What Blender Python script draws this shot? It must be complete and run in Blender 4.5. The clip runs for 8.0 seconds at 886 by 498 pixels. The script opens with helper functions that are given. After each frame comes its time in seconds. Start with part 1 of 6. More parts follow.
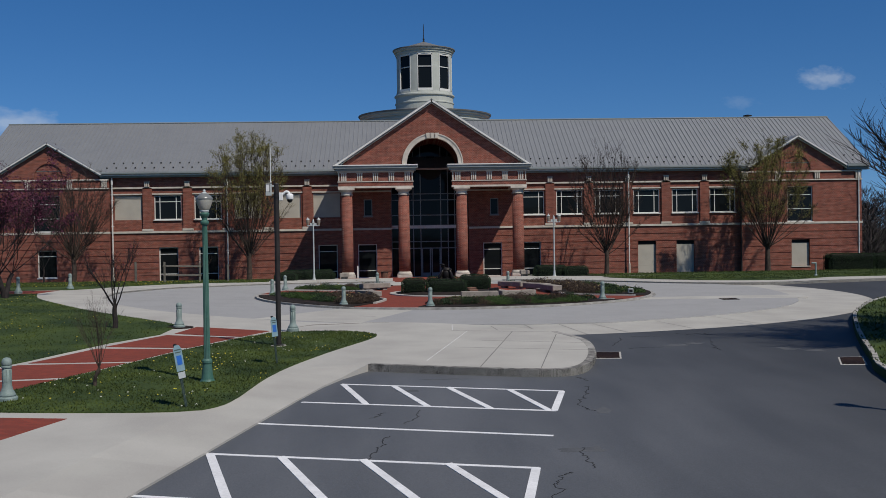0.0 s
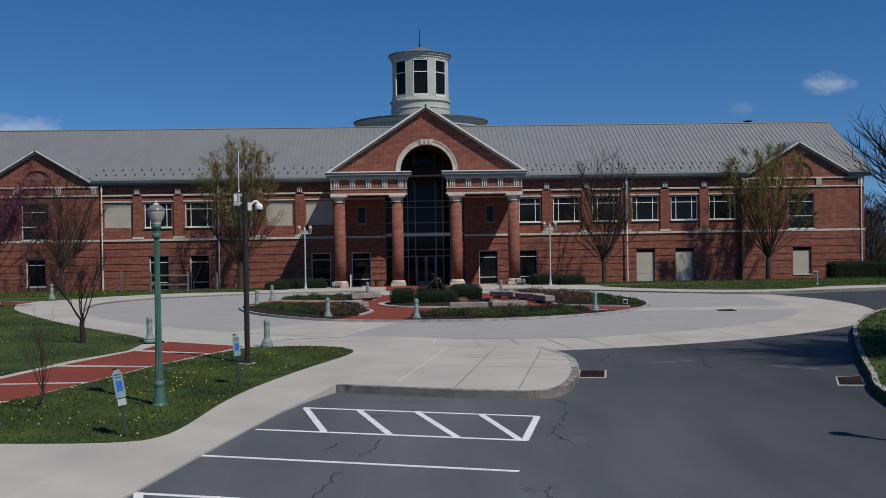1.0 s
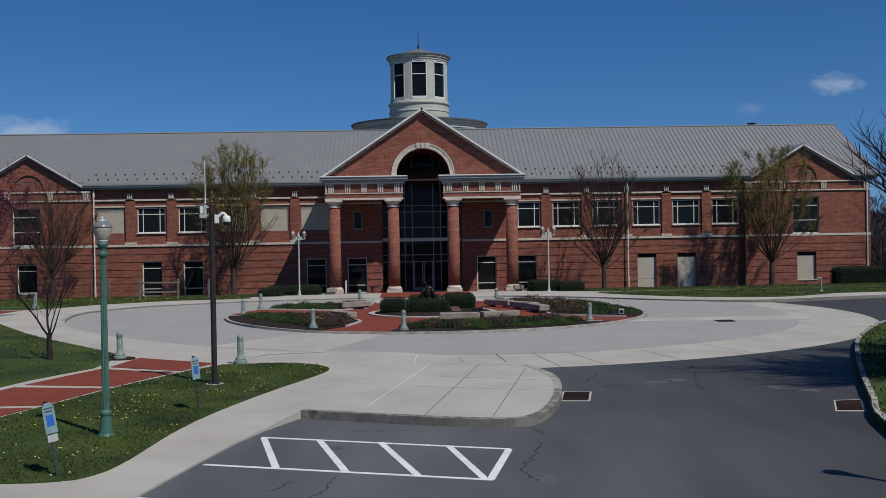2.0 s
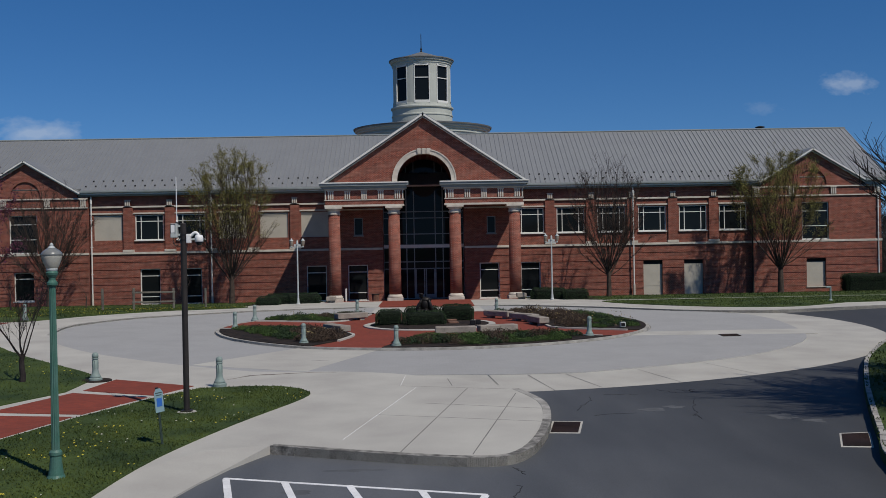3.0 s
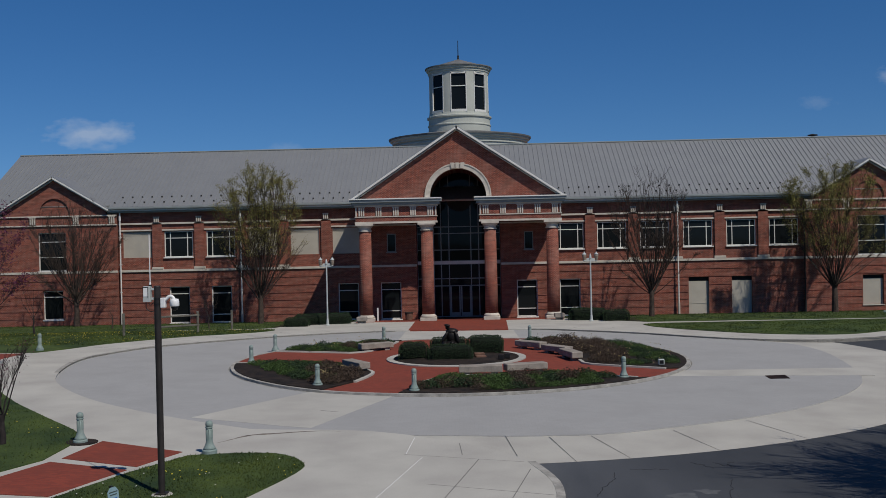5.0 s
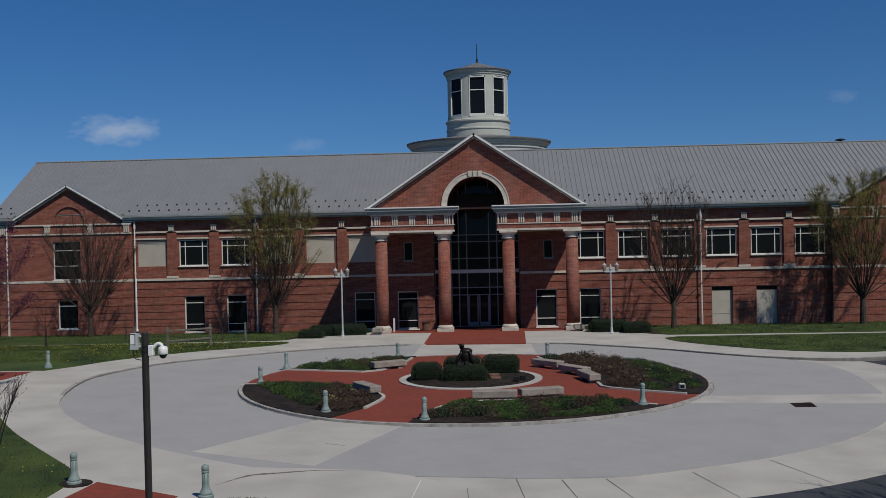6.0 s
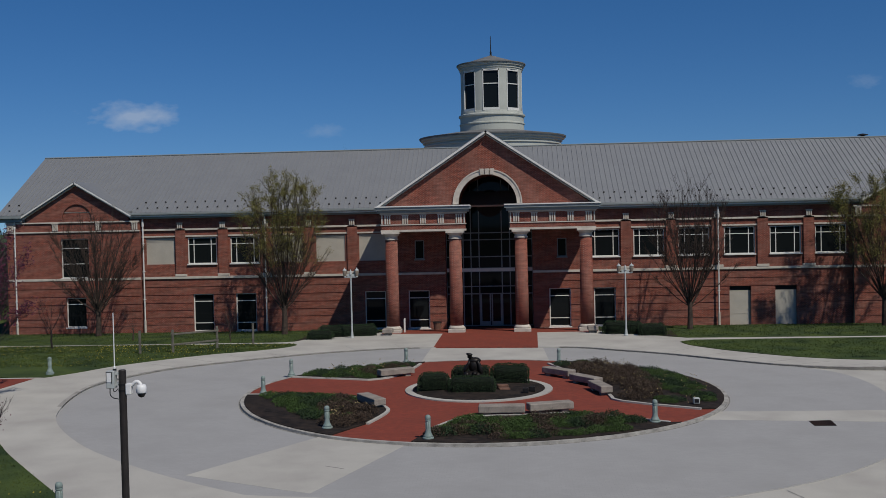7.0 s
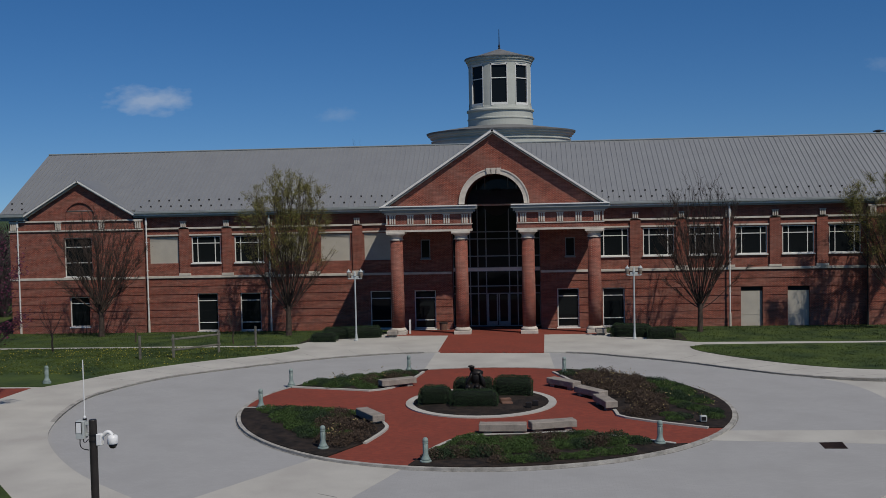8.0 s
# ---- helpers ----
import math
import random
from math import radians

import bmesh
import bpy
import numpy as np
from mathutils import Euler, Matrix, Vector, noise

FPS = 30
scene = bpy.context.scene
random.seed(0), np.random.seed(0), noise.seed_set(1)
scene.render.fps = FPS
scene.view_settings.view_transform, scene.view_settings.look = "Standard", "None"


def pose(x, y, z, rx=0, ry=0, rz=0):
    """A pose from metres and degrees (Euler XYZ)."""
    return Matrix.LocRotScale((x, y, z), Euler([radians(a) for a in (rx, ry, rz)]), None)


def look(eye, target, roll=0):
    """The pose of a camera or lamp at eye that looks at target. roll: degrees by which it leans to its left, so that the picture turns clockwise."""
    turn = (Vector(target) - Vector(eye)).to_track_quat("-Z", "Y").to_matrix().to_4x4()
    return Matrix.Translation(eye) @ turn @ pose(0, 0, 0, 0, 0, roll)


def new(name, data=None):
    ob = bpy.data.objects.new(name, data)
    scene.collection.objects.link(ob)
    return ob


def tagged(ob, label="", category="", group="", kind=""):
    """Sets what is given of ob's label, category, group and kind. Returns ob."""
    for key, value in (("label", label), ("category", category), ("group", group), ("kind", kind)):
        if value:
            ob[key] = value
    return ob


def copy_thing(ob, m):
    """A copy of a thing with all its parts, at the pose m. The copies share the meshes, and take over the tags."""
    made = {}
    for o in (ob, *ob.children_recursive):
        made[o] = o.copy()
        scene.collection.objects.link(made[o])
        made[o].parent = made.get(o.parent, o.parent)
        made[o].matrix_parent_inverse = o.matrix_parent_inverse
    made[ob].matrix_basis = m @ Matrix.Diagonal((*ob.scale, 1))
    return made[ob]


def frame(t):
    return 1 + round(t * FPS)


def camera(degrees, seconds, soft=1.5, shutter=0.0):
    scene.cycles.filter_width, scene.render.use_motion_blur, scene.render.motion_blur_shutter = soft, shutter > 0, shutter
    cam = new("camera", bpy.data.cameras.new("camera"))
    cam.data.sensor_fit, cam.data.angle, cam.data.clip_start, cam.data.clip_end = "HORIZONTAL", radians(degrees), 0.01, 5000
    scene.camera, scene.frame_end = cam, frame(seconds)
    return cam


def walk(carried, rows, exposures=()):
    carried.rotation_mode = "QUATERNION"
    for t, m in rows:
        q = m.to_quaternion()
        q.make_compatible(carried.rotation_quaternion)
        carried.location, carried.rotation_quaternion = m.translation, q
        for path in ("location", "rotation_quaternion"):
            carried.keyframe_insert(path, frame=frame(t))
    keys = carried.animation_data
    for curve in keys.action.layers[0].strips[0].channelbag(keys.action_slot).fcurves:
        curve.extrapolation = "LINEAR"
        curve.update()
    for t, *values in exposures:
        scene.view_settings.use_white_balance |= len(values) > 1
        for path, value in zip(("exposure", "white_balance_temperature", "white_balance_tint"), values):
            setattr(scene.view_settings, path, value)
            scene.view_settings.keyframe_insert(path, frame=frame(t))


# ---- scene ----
# ---------------- camera ----------------
cam = camera(48.0, 8.0, soft=0.7)
walk(cam, [
    (0, look((-2.670, -81.196, 3.303), (-0.470, -31.250, 2.588), -0.85)),
    (0.5, look((-2.306, -80.540, 3.331), (-0.187, -30.588, 2.792), -0.89)),
    (1, look((-1.850, -79.792, 3.457), (0.165, -29.834, 3.043), -0.90)),
    (1.5, look((-1.391, -79.077, 3.612), (0.496, -29.114, 3.232), -0.93)),
    (3, look((-0.253, -77.056, 4.272), (0.890, -27.070, 3.962), -1.05)),
    (3.5, look((0.135, -76.361, 4.613), (1.026, -26.370, 4.303), -1.11)),
    (4, look((0.497, -75.722, 4.971), (0.770, -25.724, 4.655), -1.15)),
    (4.5, look((0.719, -74.982, 5.330), (0.139, -24.987, 4.964), -1.18)),
    (6, look((1.348, -72.915, 6.846), (-1.157, -22.982, 6.213), -1.25)),
    (6.5, look((1.567, -72.238, 7.352), (-1.450, -22.339, 6.384), -1.21)),
    (7, look((1.789, -71.554, 7.793), (-1.640, -21.690, 6.459), -1.21)),
    (7.5, look((2.041, -70.951, 8.314), (-1.750, -21.122, 6.688), -1.21)),
    (8, look((2.270, -70.385, 8.934), (-1.844, -20.601, 6.802), -1.21)),
], exposures=[(0.0, -0.04), (4.2, -0.15), (6.0, -0.23), (8.0, -0.26)])

# ---------------- light ----------------
SUN = Vector((0.52, -0.62, 1.0)).normalized()
world = bpy.data.worlds.new("sky")
scene.world = world
world.use_nodes = True
wn = world.node_tree
sky = wn.nodes.new("ShaderNodeTexSky")
sky.sky_type, sky.sun_disc = "NISHITA", False
sky.sun_elevation = math.asin(SUN.z)
sky.sun_rotation = math.atan2(SUN.x, SUN.y)
sky.altitude = 1500
sky.air_density, sky.dust_density, sky.ozone_density = 1.0, 0.0, 6.0
wn.nodes["Background"].inputs["Strength"].default_value = 0.079
deep = wn.nodes.new("ShaderNodeHueSaturation")
deep.inputs["Saturation"].default_value, deep.inputs["Hue"].default_value = 1.23, 0.504
# clear, even blue: the pale band near the horizon is kept thin
up, lift = wn.nodes.new("ShaderNodeTexCoord"), wn.nodes.new("ShaderNodeMapping")
lift.inputs["Location"].default_value, lift.inputs["Scale"].default_value = (0, 0, 0.07), (1, 1, 0.9)
wn.links.new(up.outputs["Generated"], lift.inputs["Vector"])
norm = wn.nodes.new("ShaderNodeVectorMath")
norm.operation = "NORMALIZE"
wn.links.new(lift.outputs["Vector"], norm.inputs[0])
wn.links.new(norm.outputs["Vector"], sky.inputs["Vector"])
wn.links.new(sky.outputs["Color"], deep.inputs["Color"])
wn.links.new(deep.outputs["Color"], wn.nodes["Background"].inputs["Color"])
sun_data = bpy.data.lights.new("sun", "SUN")
sun_data.energy, sun_data.angle, sun_data.color = 3.95, radians(0.53), (1.0, 0.94, 0.845)
sun = new("sun", sun_data)
sun.matrix_world = look(SUN * 100, (0, 0, 0))

# ---------------- materials ----------------
def material(name, color, rough=0.8, metal=0.0, vary=0.15, scale=1.5, fine=40.0, bump=0.15, dist=0.01, tint=None, spec=0.3, island=0.0, objvar=0.0):
    """A surface with broad stains, fine grain and relief. tint: a second colour that broad stains move towards."""
    m = bpy.data.materials.new(name)
    m.use_nodes = True
    t, nodes = m.node_tree, m.node_tree.nodes
    b = nodes["Principled BSDF"]
    pos = nodes.new("ShaderNodeNewGeometry")
    def tex(s, detail):
        n = nodes.new("ShaderNodeTexNoise")
        n.inputs["Scale"].default_value, n.inputs["Detail"].default_value = s, detail
        t.links.new(pos.outputs["Position"], n.inputs["Vector"])
        return n
    big, small = tex(scale, 5), tex(fine, 3)
    second = tint if tint else tuple(c * (1 - 2.2 * vary) for c in color)
    mix = nodes.new("ShaderNodeMix")
    mix.data_type = "RGBA"
    ramp = nodes.new("ShaderNodeMapRange")
    ramp.inputs["From Min"].default_value, ramp.inputs["From Max"].default_value = 0.35, 0.7
    t.links.new(big.outputs["Fac"], ramp.inputs["Value"])
    t.links.new(ramp.outputs["Result"], mix.inputs["Factor"])
    mix.inputs["A"].default_value, mix.inputs["B"].default_value = (*color, 1), (*second, 1)
    hsv = nodes.new("ShaderNodeHueSaturation")
    val = nodes.new("ShaderNodeMapRange")
    val.inputs["From Min"].default_value, val.inputs["From Max"].default_value = 0.3, 0.7
    val.inputs["To Min"].default_value, val.inputs["To Max"].default_value = 1 - vary, 1 + vary
    t.links.new(small.outputs["Fac"], val.inputs["Value"])
    last = val.outputs["Result"]
    for amount, node, out in ((objvar, "ShaderNodeObjectInfo", "Random"), (island, "ShaderNodeNewGeometry", "Random Per Island")):
        if amount:
            info, add = nodes.new(node), nodes.new("ShaderNodeMath")
            add.operation = "MULTIPLY_ADD"
            t.links.new(info.outputs[out], add.inputs[0])
            add.inputs[1].default_value = amount
            off = nodes.new("ShaderNodeMath")
            off.operation = "SUBTRACT"
            t.links.new(last, off.inputs[0])
            off.inputs[1].default_value = amount / 2
            t.links.new(off.outputs[0], add.inputs[2])
            last = add.outputs[0]
    t.links.new(last, hsv.inputs["Value"])
    t.links.new(mix.outputs["Result"], hsv.inputs["Color"])
    t.links.new(hsv.outputs["Color"], b.inputs["Base Color"])
    b.inputs["Roughness"].default_value, b.inputs["Metallic"].default_value = rough, metal
    b.inputs["Specular IOR Level"].default_value = spec
    bp = nodes.new("ShaderNodeBump")
    bp.inputs["Strength"].default_value, bp.inputs["Distance"].default_value = bump, dist
    t.links.new(small.outputs["Fac"], bp.inputs["Height"])
    t.links.new(bp.outputs["Normal"], b.inputs["Normal"])
    return m

def brickwork(name, c1, c2, mortar, width, row, gap, flat=False, stain=(0.12, 0.05, 0.04), amount=0.35, offset=0.5):
    """Courses of brick on upright faces (x or y along, z up), or paving on flat ones."""
    m = bpy.data.materials.new(name)
    m.use_nodes = True
    t, nodes = m.node_tree, m.node_tree.nodes
    b = nodes["Principled BSDF"]
    geo, sep, com = nodes.new("ShaderNodeNewGeometry"), nodes.new("ShaderNodeSeparateXYZ"), nodes.new("ShaderNodeCombineXYZ")
    t.links.new(geo.outputs["Position"], sep.inputs[0])
    if flat:
        t.links.new(sep.outputs["X"], com.inputs["X"])
        t.links.new(sep.outputs["Y"], com.inputs["Y"])
    else:
        add = nodes.new("ShaderNodeMath")
        t.links.new(sep.outputs["X"], add.inputs[0])
        t.links.new(sep.outputs["Y"], add.inputs[1])
        t.links.new(add.outputs[0], com.inputs["X"])
        t.links.new(sep.outputs["Z"], com.inputs["Y"])
    br = nodes.new("ShaderNodeTexBrick")
    br.offset = offset
    br.inputs["Color1"].default_value, br.inputs["Color2"].default_value, br.inputs["Mortar"].default_value = (*c1, 1), (*c2, 1), (*mortar, 1)
    br.inputs["Scale"].default_value = 1.0
    br.inputs["Brick Width"].default_value, br.inputs["Row Height"].default_value = width, row
    br.inputs["Mortar Size"].default_value, br.inputs["Mortar Smooth"].default_value = gap, 0.2
    t.links.new(com.outputs[0], br.inputs["Vector"])
    big, fine = nodes.new("ShaderNodeTexNoise"), nodes.new("ShaderNodeTexNoise")
    for n, s, d in ((big, 0.5, 6), (fine, 30.0, 2)):
        n.inputs["Scale"].default_value, n.inputs["Detail"].default_value = s, d
        t.links.new(geo.outputs["Position"], n.inputs["Vector"])
    rng = nodes.new("ShaderNodeMapRange")
    rng.inputs["From Min"].default_value, rng.inputs["From Max"].default_value = 0.42, 0.75
    rng.inputs["To Max"].default_value = amount
    t.links.new(big.outputs["Fac"], rng.inputs["Value"])
    mix = nodes.new("ShaderNodeMix")
    mix.data_type = "RGBA"
    t.links.new(rng.outputs["Result"], mix.inputs["Factor"])
    t.links.new(br.outputs["Color"], mix.inputs["A"])
    mix.inputs["B"].default_value = (*stain, 1)
    last = mix.outputs["Result"]
    if not flat:
        # batches of brick: courses a shade lighter or darker
        zz, band, amp, hsv = nodes.new("ShaderNodeCombineXYZ"), nodes.new("ShaderNodeTexNoise"), nodes.new("ShaderNodeMapRange"), nodes.new("ShaderNodeHueSaturation")
        slow = nodes.new("ShaderNodeMath")
        slow.operation = "MULTIPLY"
        slow.inputs[1].default_value = 0.22
        t.links.new(add.outputs[0], slow.inputs[0])
        t.links.new(slow.outputs[0], zz.inputs["X"])
        t.links.new(sep.outputs["Z"], zz.inputs["Z"])
        band.inputs["Scale"].default_value, band.inputs["Detail"].default_value = 6.0, 3
        t.links.new(zz.outputs[0], band.inputs["Vector"])
        amp.inputs["From Min"].default_value, amp.inputs["From Max"].default_value = 0.3, 0.7
        amp.inputs["To Min"].default_value, amp.inputs["To Max"].default_value = 0.70, 1.34
        t.links.new(band.outputs["Fac"], amp.inputs["Value"])
        t.links.new(amp.outputs["Result"], hsv.inputs["Value"])
        t.links.new(last, hsv.inputs["Color"])
        last = hsv.outputs["Color"]
    t.links.new(last, b.inputs["Base Color"])
    b.inputs["Roughness"].default_value, b.inputs["Specular IOR Level"].default_value = 0.88, 0.2
    bp = nodes.new("ShaderNodeBump")
    bp.inputs["Strength"].default_value, bp.inputs["Distance"].default_value = 0.5, 0.006
    sm = nodes.new("ShaderNodeMath")
    sm.operation = "MULTIPLY_ADD"
    t.links.new(fine.outputs["Fac"], sm.inputs[0])
    sm.inputs[1].default_value = 0.3
    inv = nodes.new("ShaderNodeMath")
    inv.operation = "SUBTRACT"
    inv.inputs[0].default_value = 1.0
    t.links.new(br.outputs["Fac"], inv.inputs[1])
    t.links.new(inv.outputs[0], sm.inputs[2])
    t.links.new(sm.outputs[0], bp.inputs["Height"])
    t.links.new(bp.outputs["Normal"], b.inputs["Normal"])
    return m

def glass_material(name, color, rough=0.04):
    """Dark tinted facade glass over an unlit room: mirror-like, almost black beneath."""
    m = bpy.data.materials.new(name)
    m.use_nodes = True
    b = m.node_tree.nodes["Principled BSDF"]
    b.inputs["Base Color"].default_value, b.inputs["Roughness"].default_value = (*color, 1), rough
    b.inputs["Specular IOR Level"].default_value = 0.11
    n, bp = m.node_tree.nodes.new("ShaderNodeTexNoise"), m.node_tree.nodes.new("ShaderNodeBump")
    n.inputs["Scale"].default_value = 0.7
    bp.inputs["Strength"].default_value, bp.inputs["Distance"].default_value = 0.05, 0.05
    m.node_tree.links.new(n.outputs["Fac"], bp.inputs["Height"])
    m.node_tree.links.new(bp.outputs["Normal"], b.inputs["Normal"])
    return m

M_BRICK = brickwork("red_brick", (0.232, 0.053, 0.030), (0.132, 0.030, 0.020), (0.248, 0.148, 0.116), 0.203, 0.072, 0.012)
M_PAVER = brickwork("red_clay_pavers", (0.240, 0.052, 0.032), (0.176, 0.040, 0.027), (0.128, 0.056, 0.040), 0.2, 0.1, 0.005, True, (0.136, 0.040, 0.028), 0.5)
M_UNIT = brickwork("grey_unit_pavers", (0.325, 0.323, 0.318), (0.310, 0.308, 0.303), (0.272, 0.270, 0.266), 0.24, 0.12, 0.004, True, (0.270, 0.268, 0.262), 0.6)
M_CREAM = material("cream_cast_stone", (0.528, 0.480, 0.416), 0.8, vary=0.08, scale=2.0, tint=(0.400, 0.360, 0.304))
M_WHITE = material("painted_white_trim", (0.648, 0.639, 0.603), 0.55, vary=0.05, scale=3)
M_TRIM = material("grey_green_metal_trim", (0.224, 0.248, 0.248), 0.5, vary=0.08, scale=2)
M_ROOF = material("grey_metal_roof", (0.320, 0.325, 0.322), 0.5, 0.55, vary=0.05, scale=0.6, fine=8, bump=0.05, tint=(0.295, 0.300, 0.300), spec=0.35)
M_SEAM = material("roof_seam_metal", (0.330, 0.335, 0.332), 0.5, 0.55, vary=0.05, bump=0.0)
M_TOWER = material("pale_stucco", (0.430, 0.445, 0.400), 0.8, vary=0.08, scale=0.8, tint=(0.365, 0.380, 0.340))
M_GLASS = glass_material("dark_glass", (0.008, 0.010, 0.011))
M_PANEL = material("beige_infill_panel", (0.400, 0.368, 0.312), 0.7, vary=0.05, scale=1.2, tint=(0.352, 0.328, 0.280))
M_ASPHALT = material("asphalt", (0.056, 0.060, 0.066), 0.72, vary=0.16, scale=0.35, fine=45, bump=0.4, dist=0.006, tint=(0.080, 0.084, 0.090), spec=0.45)
# the lot is paler on the bays' side than in the lane along the verge
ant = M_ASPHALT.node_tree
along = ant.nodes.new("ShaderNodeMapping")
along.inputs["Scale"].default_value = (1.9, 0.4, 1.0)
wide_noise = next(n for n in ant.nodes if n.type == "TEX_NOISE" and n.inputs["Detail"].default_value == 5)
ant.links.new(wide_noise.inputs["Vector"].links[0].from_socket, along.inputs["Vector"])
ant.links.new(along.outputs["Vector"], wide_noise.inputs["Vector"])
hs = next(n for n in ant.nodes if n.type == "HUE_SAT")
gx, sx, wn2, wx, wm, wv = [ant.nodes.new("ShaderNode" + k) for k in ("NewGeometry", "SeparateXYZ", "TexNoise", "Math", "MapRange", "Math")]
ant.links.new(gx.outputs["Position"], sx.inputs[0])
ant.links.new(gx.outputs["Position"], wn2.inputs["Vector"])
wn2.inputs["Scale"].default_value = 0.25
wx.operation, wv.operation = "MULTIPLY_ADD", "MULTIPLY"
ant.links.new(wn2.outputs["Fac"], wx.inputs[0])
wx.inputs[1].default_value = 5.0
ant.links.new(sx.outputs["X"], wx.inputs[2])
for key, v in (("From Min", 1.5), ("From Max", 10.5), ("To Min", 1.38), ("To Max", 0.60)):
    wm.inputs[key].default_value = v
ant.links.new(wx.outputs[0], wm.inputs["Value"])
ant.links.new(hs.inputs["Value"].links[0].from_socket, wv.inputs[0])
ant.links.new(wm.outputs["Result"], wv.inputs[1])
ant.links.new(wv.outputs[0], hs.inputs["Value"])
M_CONC = material("concrete", (0.412, 0.398, 0.360), 0.9, vary=0.09, scale=0.45, fine=60, bump=0.25, dist=0.004, tint=(0.330, 0.315, 0.288), objvar=0.08)
M_KERB = material("kerb_concrete", (0.375, 0.360, 0.330), 0.9, vary=0.12, scale=2.5, fine=25, tint=(0.200, 0.192, 0.176))
M_JOINT = material("joint_sand", (0.172, 0.168, 0.160), 0.95, vary=0.1)
M_SILT = material("brown_silt", (0.190, 0.165, 0.140), 0.95, vary=0.25, scale=6, fine=30, tint=(0.095, 0.080, 0.068))
M_KERBD = material("stained_kerb_concrete", (0.270, 0.258, 0.236), 0.95, vary=0.3, scale=5, fine=18, bump=0.6, dist=0.02, tint=(0.056, 0.054, 0.050))
M_GRASS = material("grass", (0.052, 0.078, 0.015), 0.95, vary=0.3, scale=0.5, fine=18, bump=0.8, dist=0.04, tint=(0.016, 0.034, 0.009))
M_PAINT = material("white_road_paint", (0.738, 0.738, 0.738), 0.7, vary=0.08, scale=3, fine=30, tint=(0.612, 0.612, 0.612))
M_MULCH = material("dark_mulch", (0.028, 0.019, 0.014), 0.95, vary=0.4, scale=3, fine=25, bump=0.9, dist=0.03)
M_IRON = material("rusty_iron_grate", (0.040, 0.022, 0.016), 0.7, metal=0.4, vary=0.3)
M_BAR = material("grey_aluminium", (0.20, 0.22, 0.225), 0.45, metal=0.2, vary=0.06)
M_SLATE = material("weathered_lead_roof", (0.176, 0.176, 0.168), 0.6, vary=0.15, scale=1.5, tint=(0.120, 0.120, 0.116))
# for dark fittings, and as painted shade on sheets, strips and one pipe
M_DARK = material("dark_parts_and_shade", (0.02, 0.02, 0.02), 0.9, vary=0.1)

# ---------------- building tools ----------------
def part(name, bm, mat, parent=None, label="", smooth=False):
    me = bpy.data.meshes.new(name)
    bm.to_mesh(me)
    bm.free()
    for one in (mat if isinstance(mat, (list, tuple)) else [mat]):
        me.materials.append(one)
    if smooth:
        me.polygons.foreach_set("use_smooth", [True] * len(me.polygons))
    ob = new(name, me)
    if parent:
        ob.parent = parent
    if label:
        tagged(ob, label)
    return ob

def thing(name, label, category, at=(0, 0, 0), group="", kind=""):
    ob = new(name)
    ob.empty_display_size = 0.2
    ob.location = at
    return tagged(ob, label, category, group, kind)

def box(bm, x0, x1, y0, y1, z0, z1, bevel=0.0, m=None):
    mat = Matrix.Translation(((x0 + x1) / 2, (y0 + y1) / 2, (z0 + z1) / 2)) @ Matrix.Diagonal((x1 - x0, y1 - y0, z1 - z0, 1))
    r = bmesh.ops.create_cube(bm, size=1, matrix=(m @ mat) if m else mat)
    if bevel:
        es = list({e for v in r["verts"] for e in v.link_edges})
        bmesh.ops.bevel(bm, geom=es, offset=bevel, segments=1, affect="EDGES")
    return bm

def boxes(*specs, bevel=0.0):
    bm = bmesh.new()
    for s in specs:
        box(bm, *s, bevel=bevel)
    return bm

def lathe(profile, seg=24, at=(0, 0, 0), bm=None):
    """Turn (radius, z) pairs about a vertical line."""
    bm = bm or bmesh.new()
    rings = []
    for r, z in profile:
        rings.append([bm.verts.new((at[0] + r * math.cos(2 * math.pi * k / seg), at[1] + r * math.sin(2 * math.pi * k / seg), at[2] + z)) for k in range(seg)])
    for a, b in zip(rings, rings[1:]):
        for k in range(seg):
            bm.faces.new((a[k], a[(k + 1) % seg], b[(k + 1) % seg], b[k]))
    bm.faces.new(list(reversed(rings[0])))
    bm.faces.new(rings[-1])
    return bm

def extrude_xz(bm, pts, y0, y1):
    """A slab with the outline pts in x, z, from y0 to y1."""
    a = [bm.verts.new((x, y0, z)) for x, z in pts]
    b = [bm.verts.new((x, y1, z)) for x, z in pts]
    bm.faces.new(a)
    bm.faces.new(list(reversed(b)))
    for k in range(len(pts)):
        n = (k + 1) % len(pts)
        bm.faces.new((a[n], a[k], b[k], b[n]))
    bmesh.ops.recalc_face_normals(bm, faces=bm.faces)
    return bm

def fall(y, x=0.0):
    """The ground drops gently from the ring towards the wall, and climbs to the west."""
    rise = 0.4 * min(max((-x - 5) / 17, 0), 1) * float(np.interp(y, (-54, -44, -14, -7), (0, 1, 1, 0)))
    return float(np.interp(y, (-10, 0, 5), (0, -0.18, -0.5))) + rise

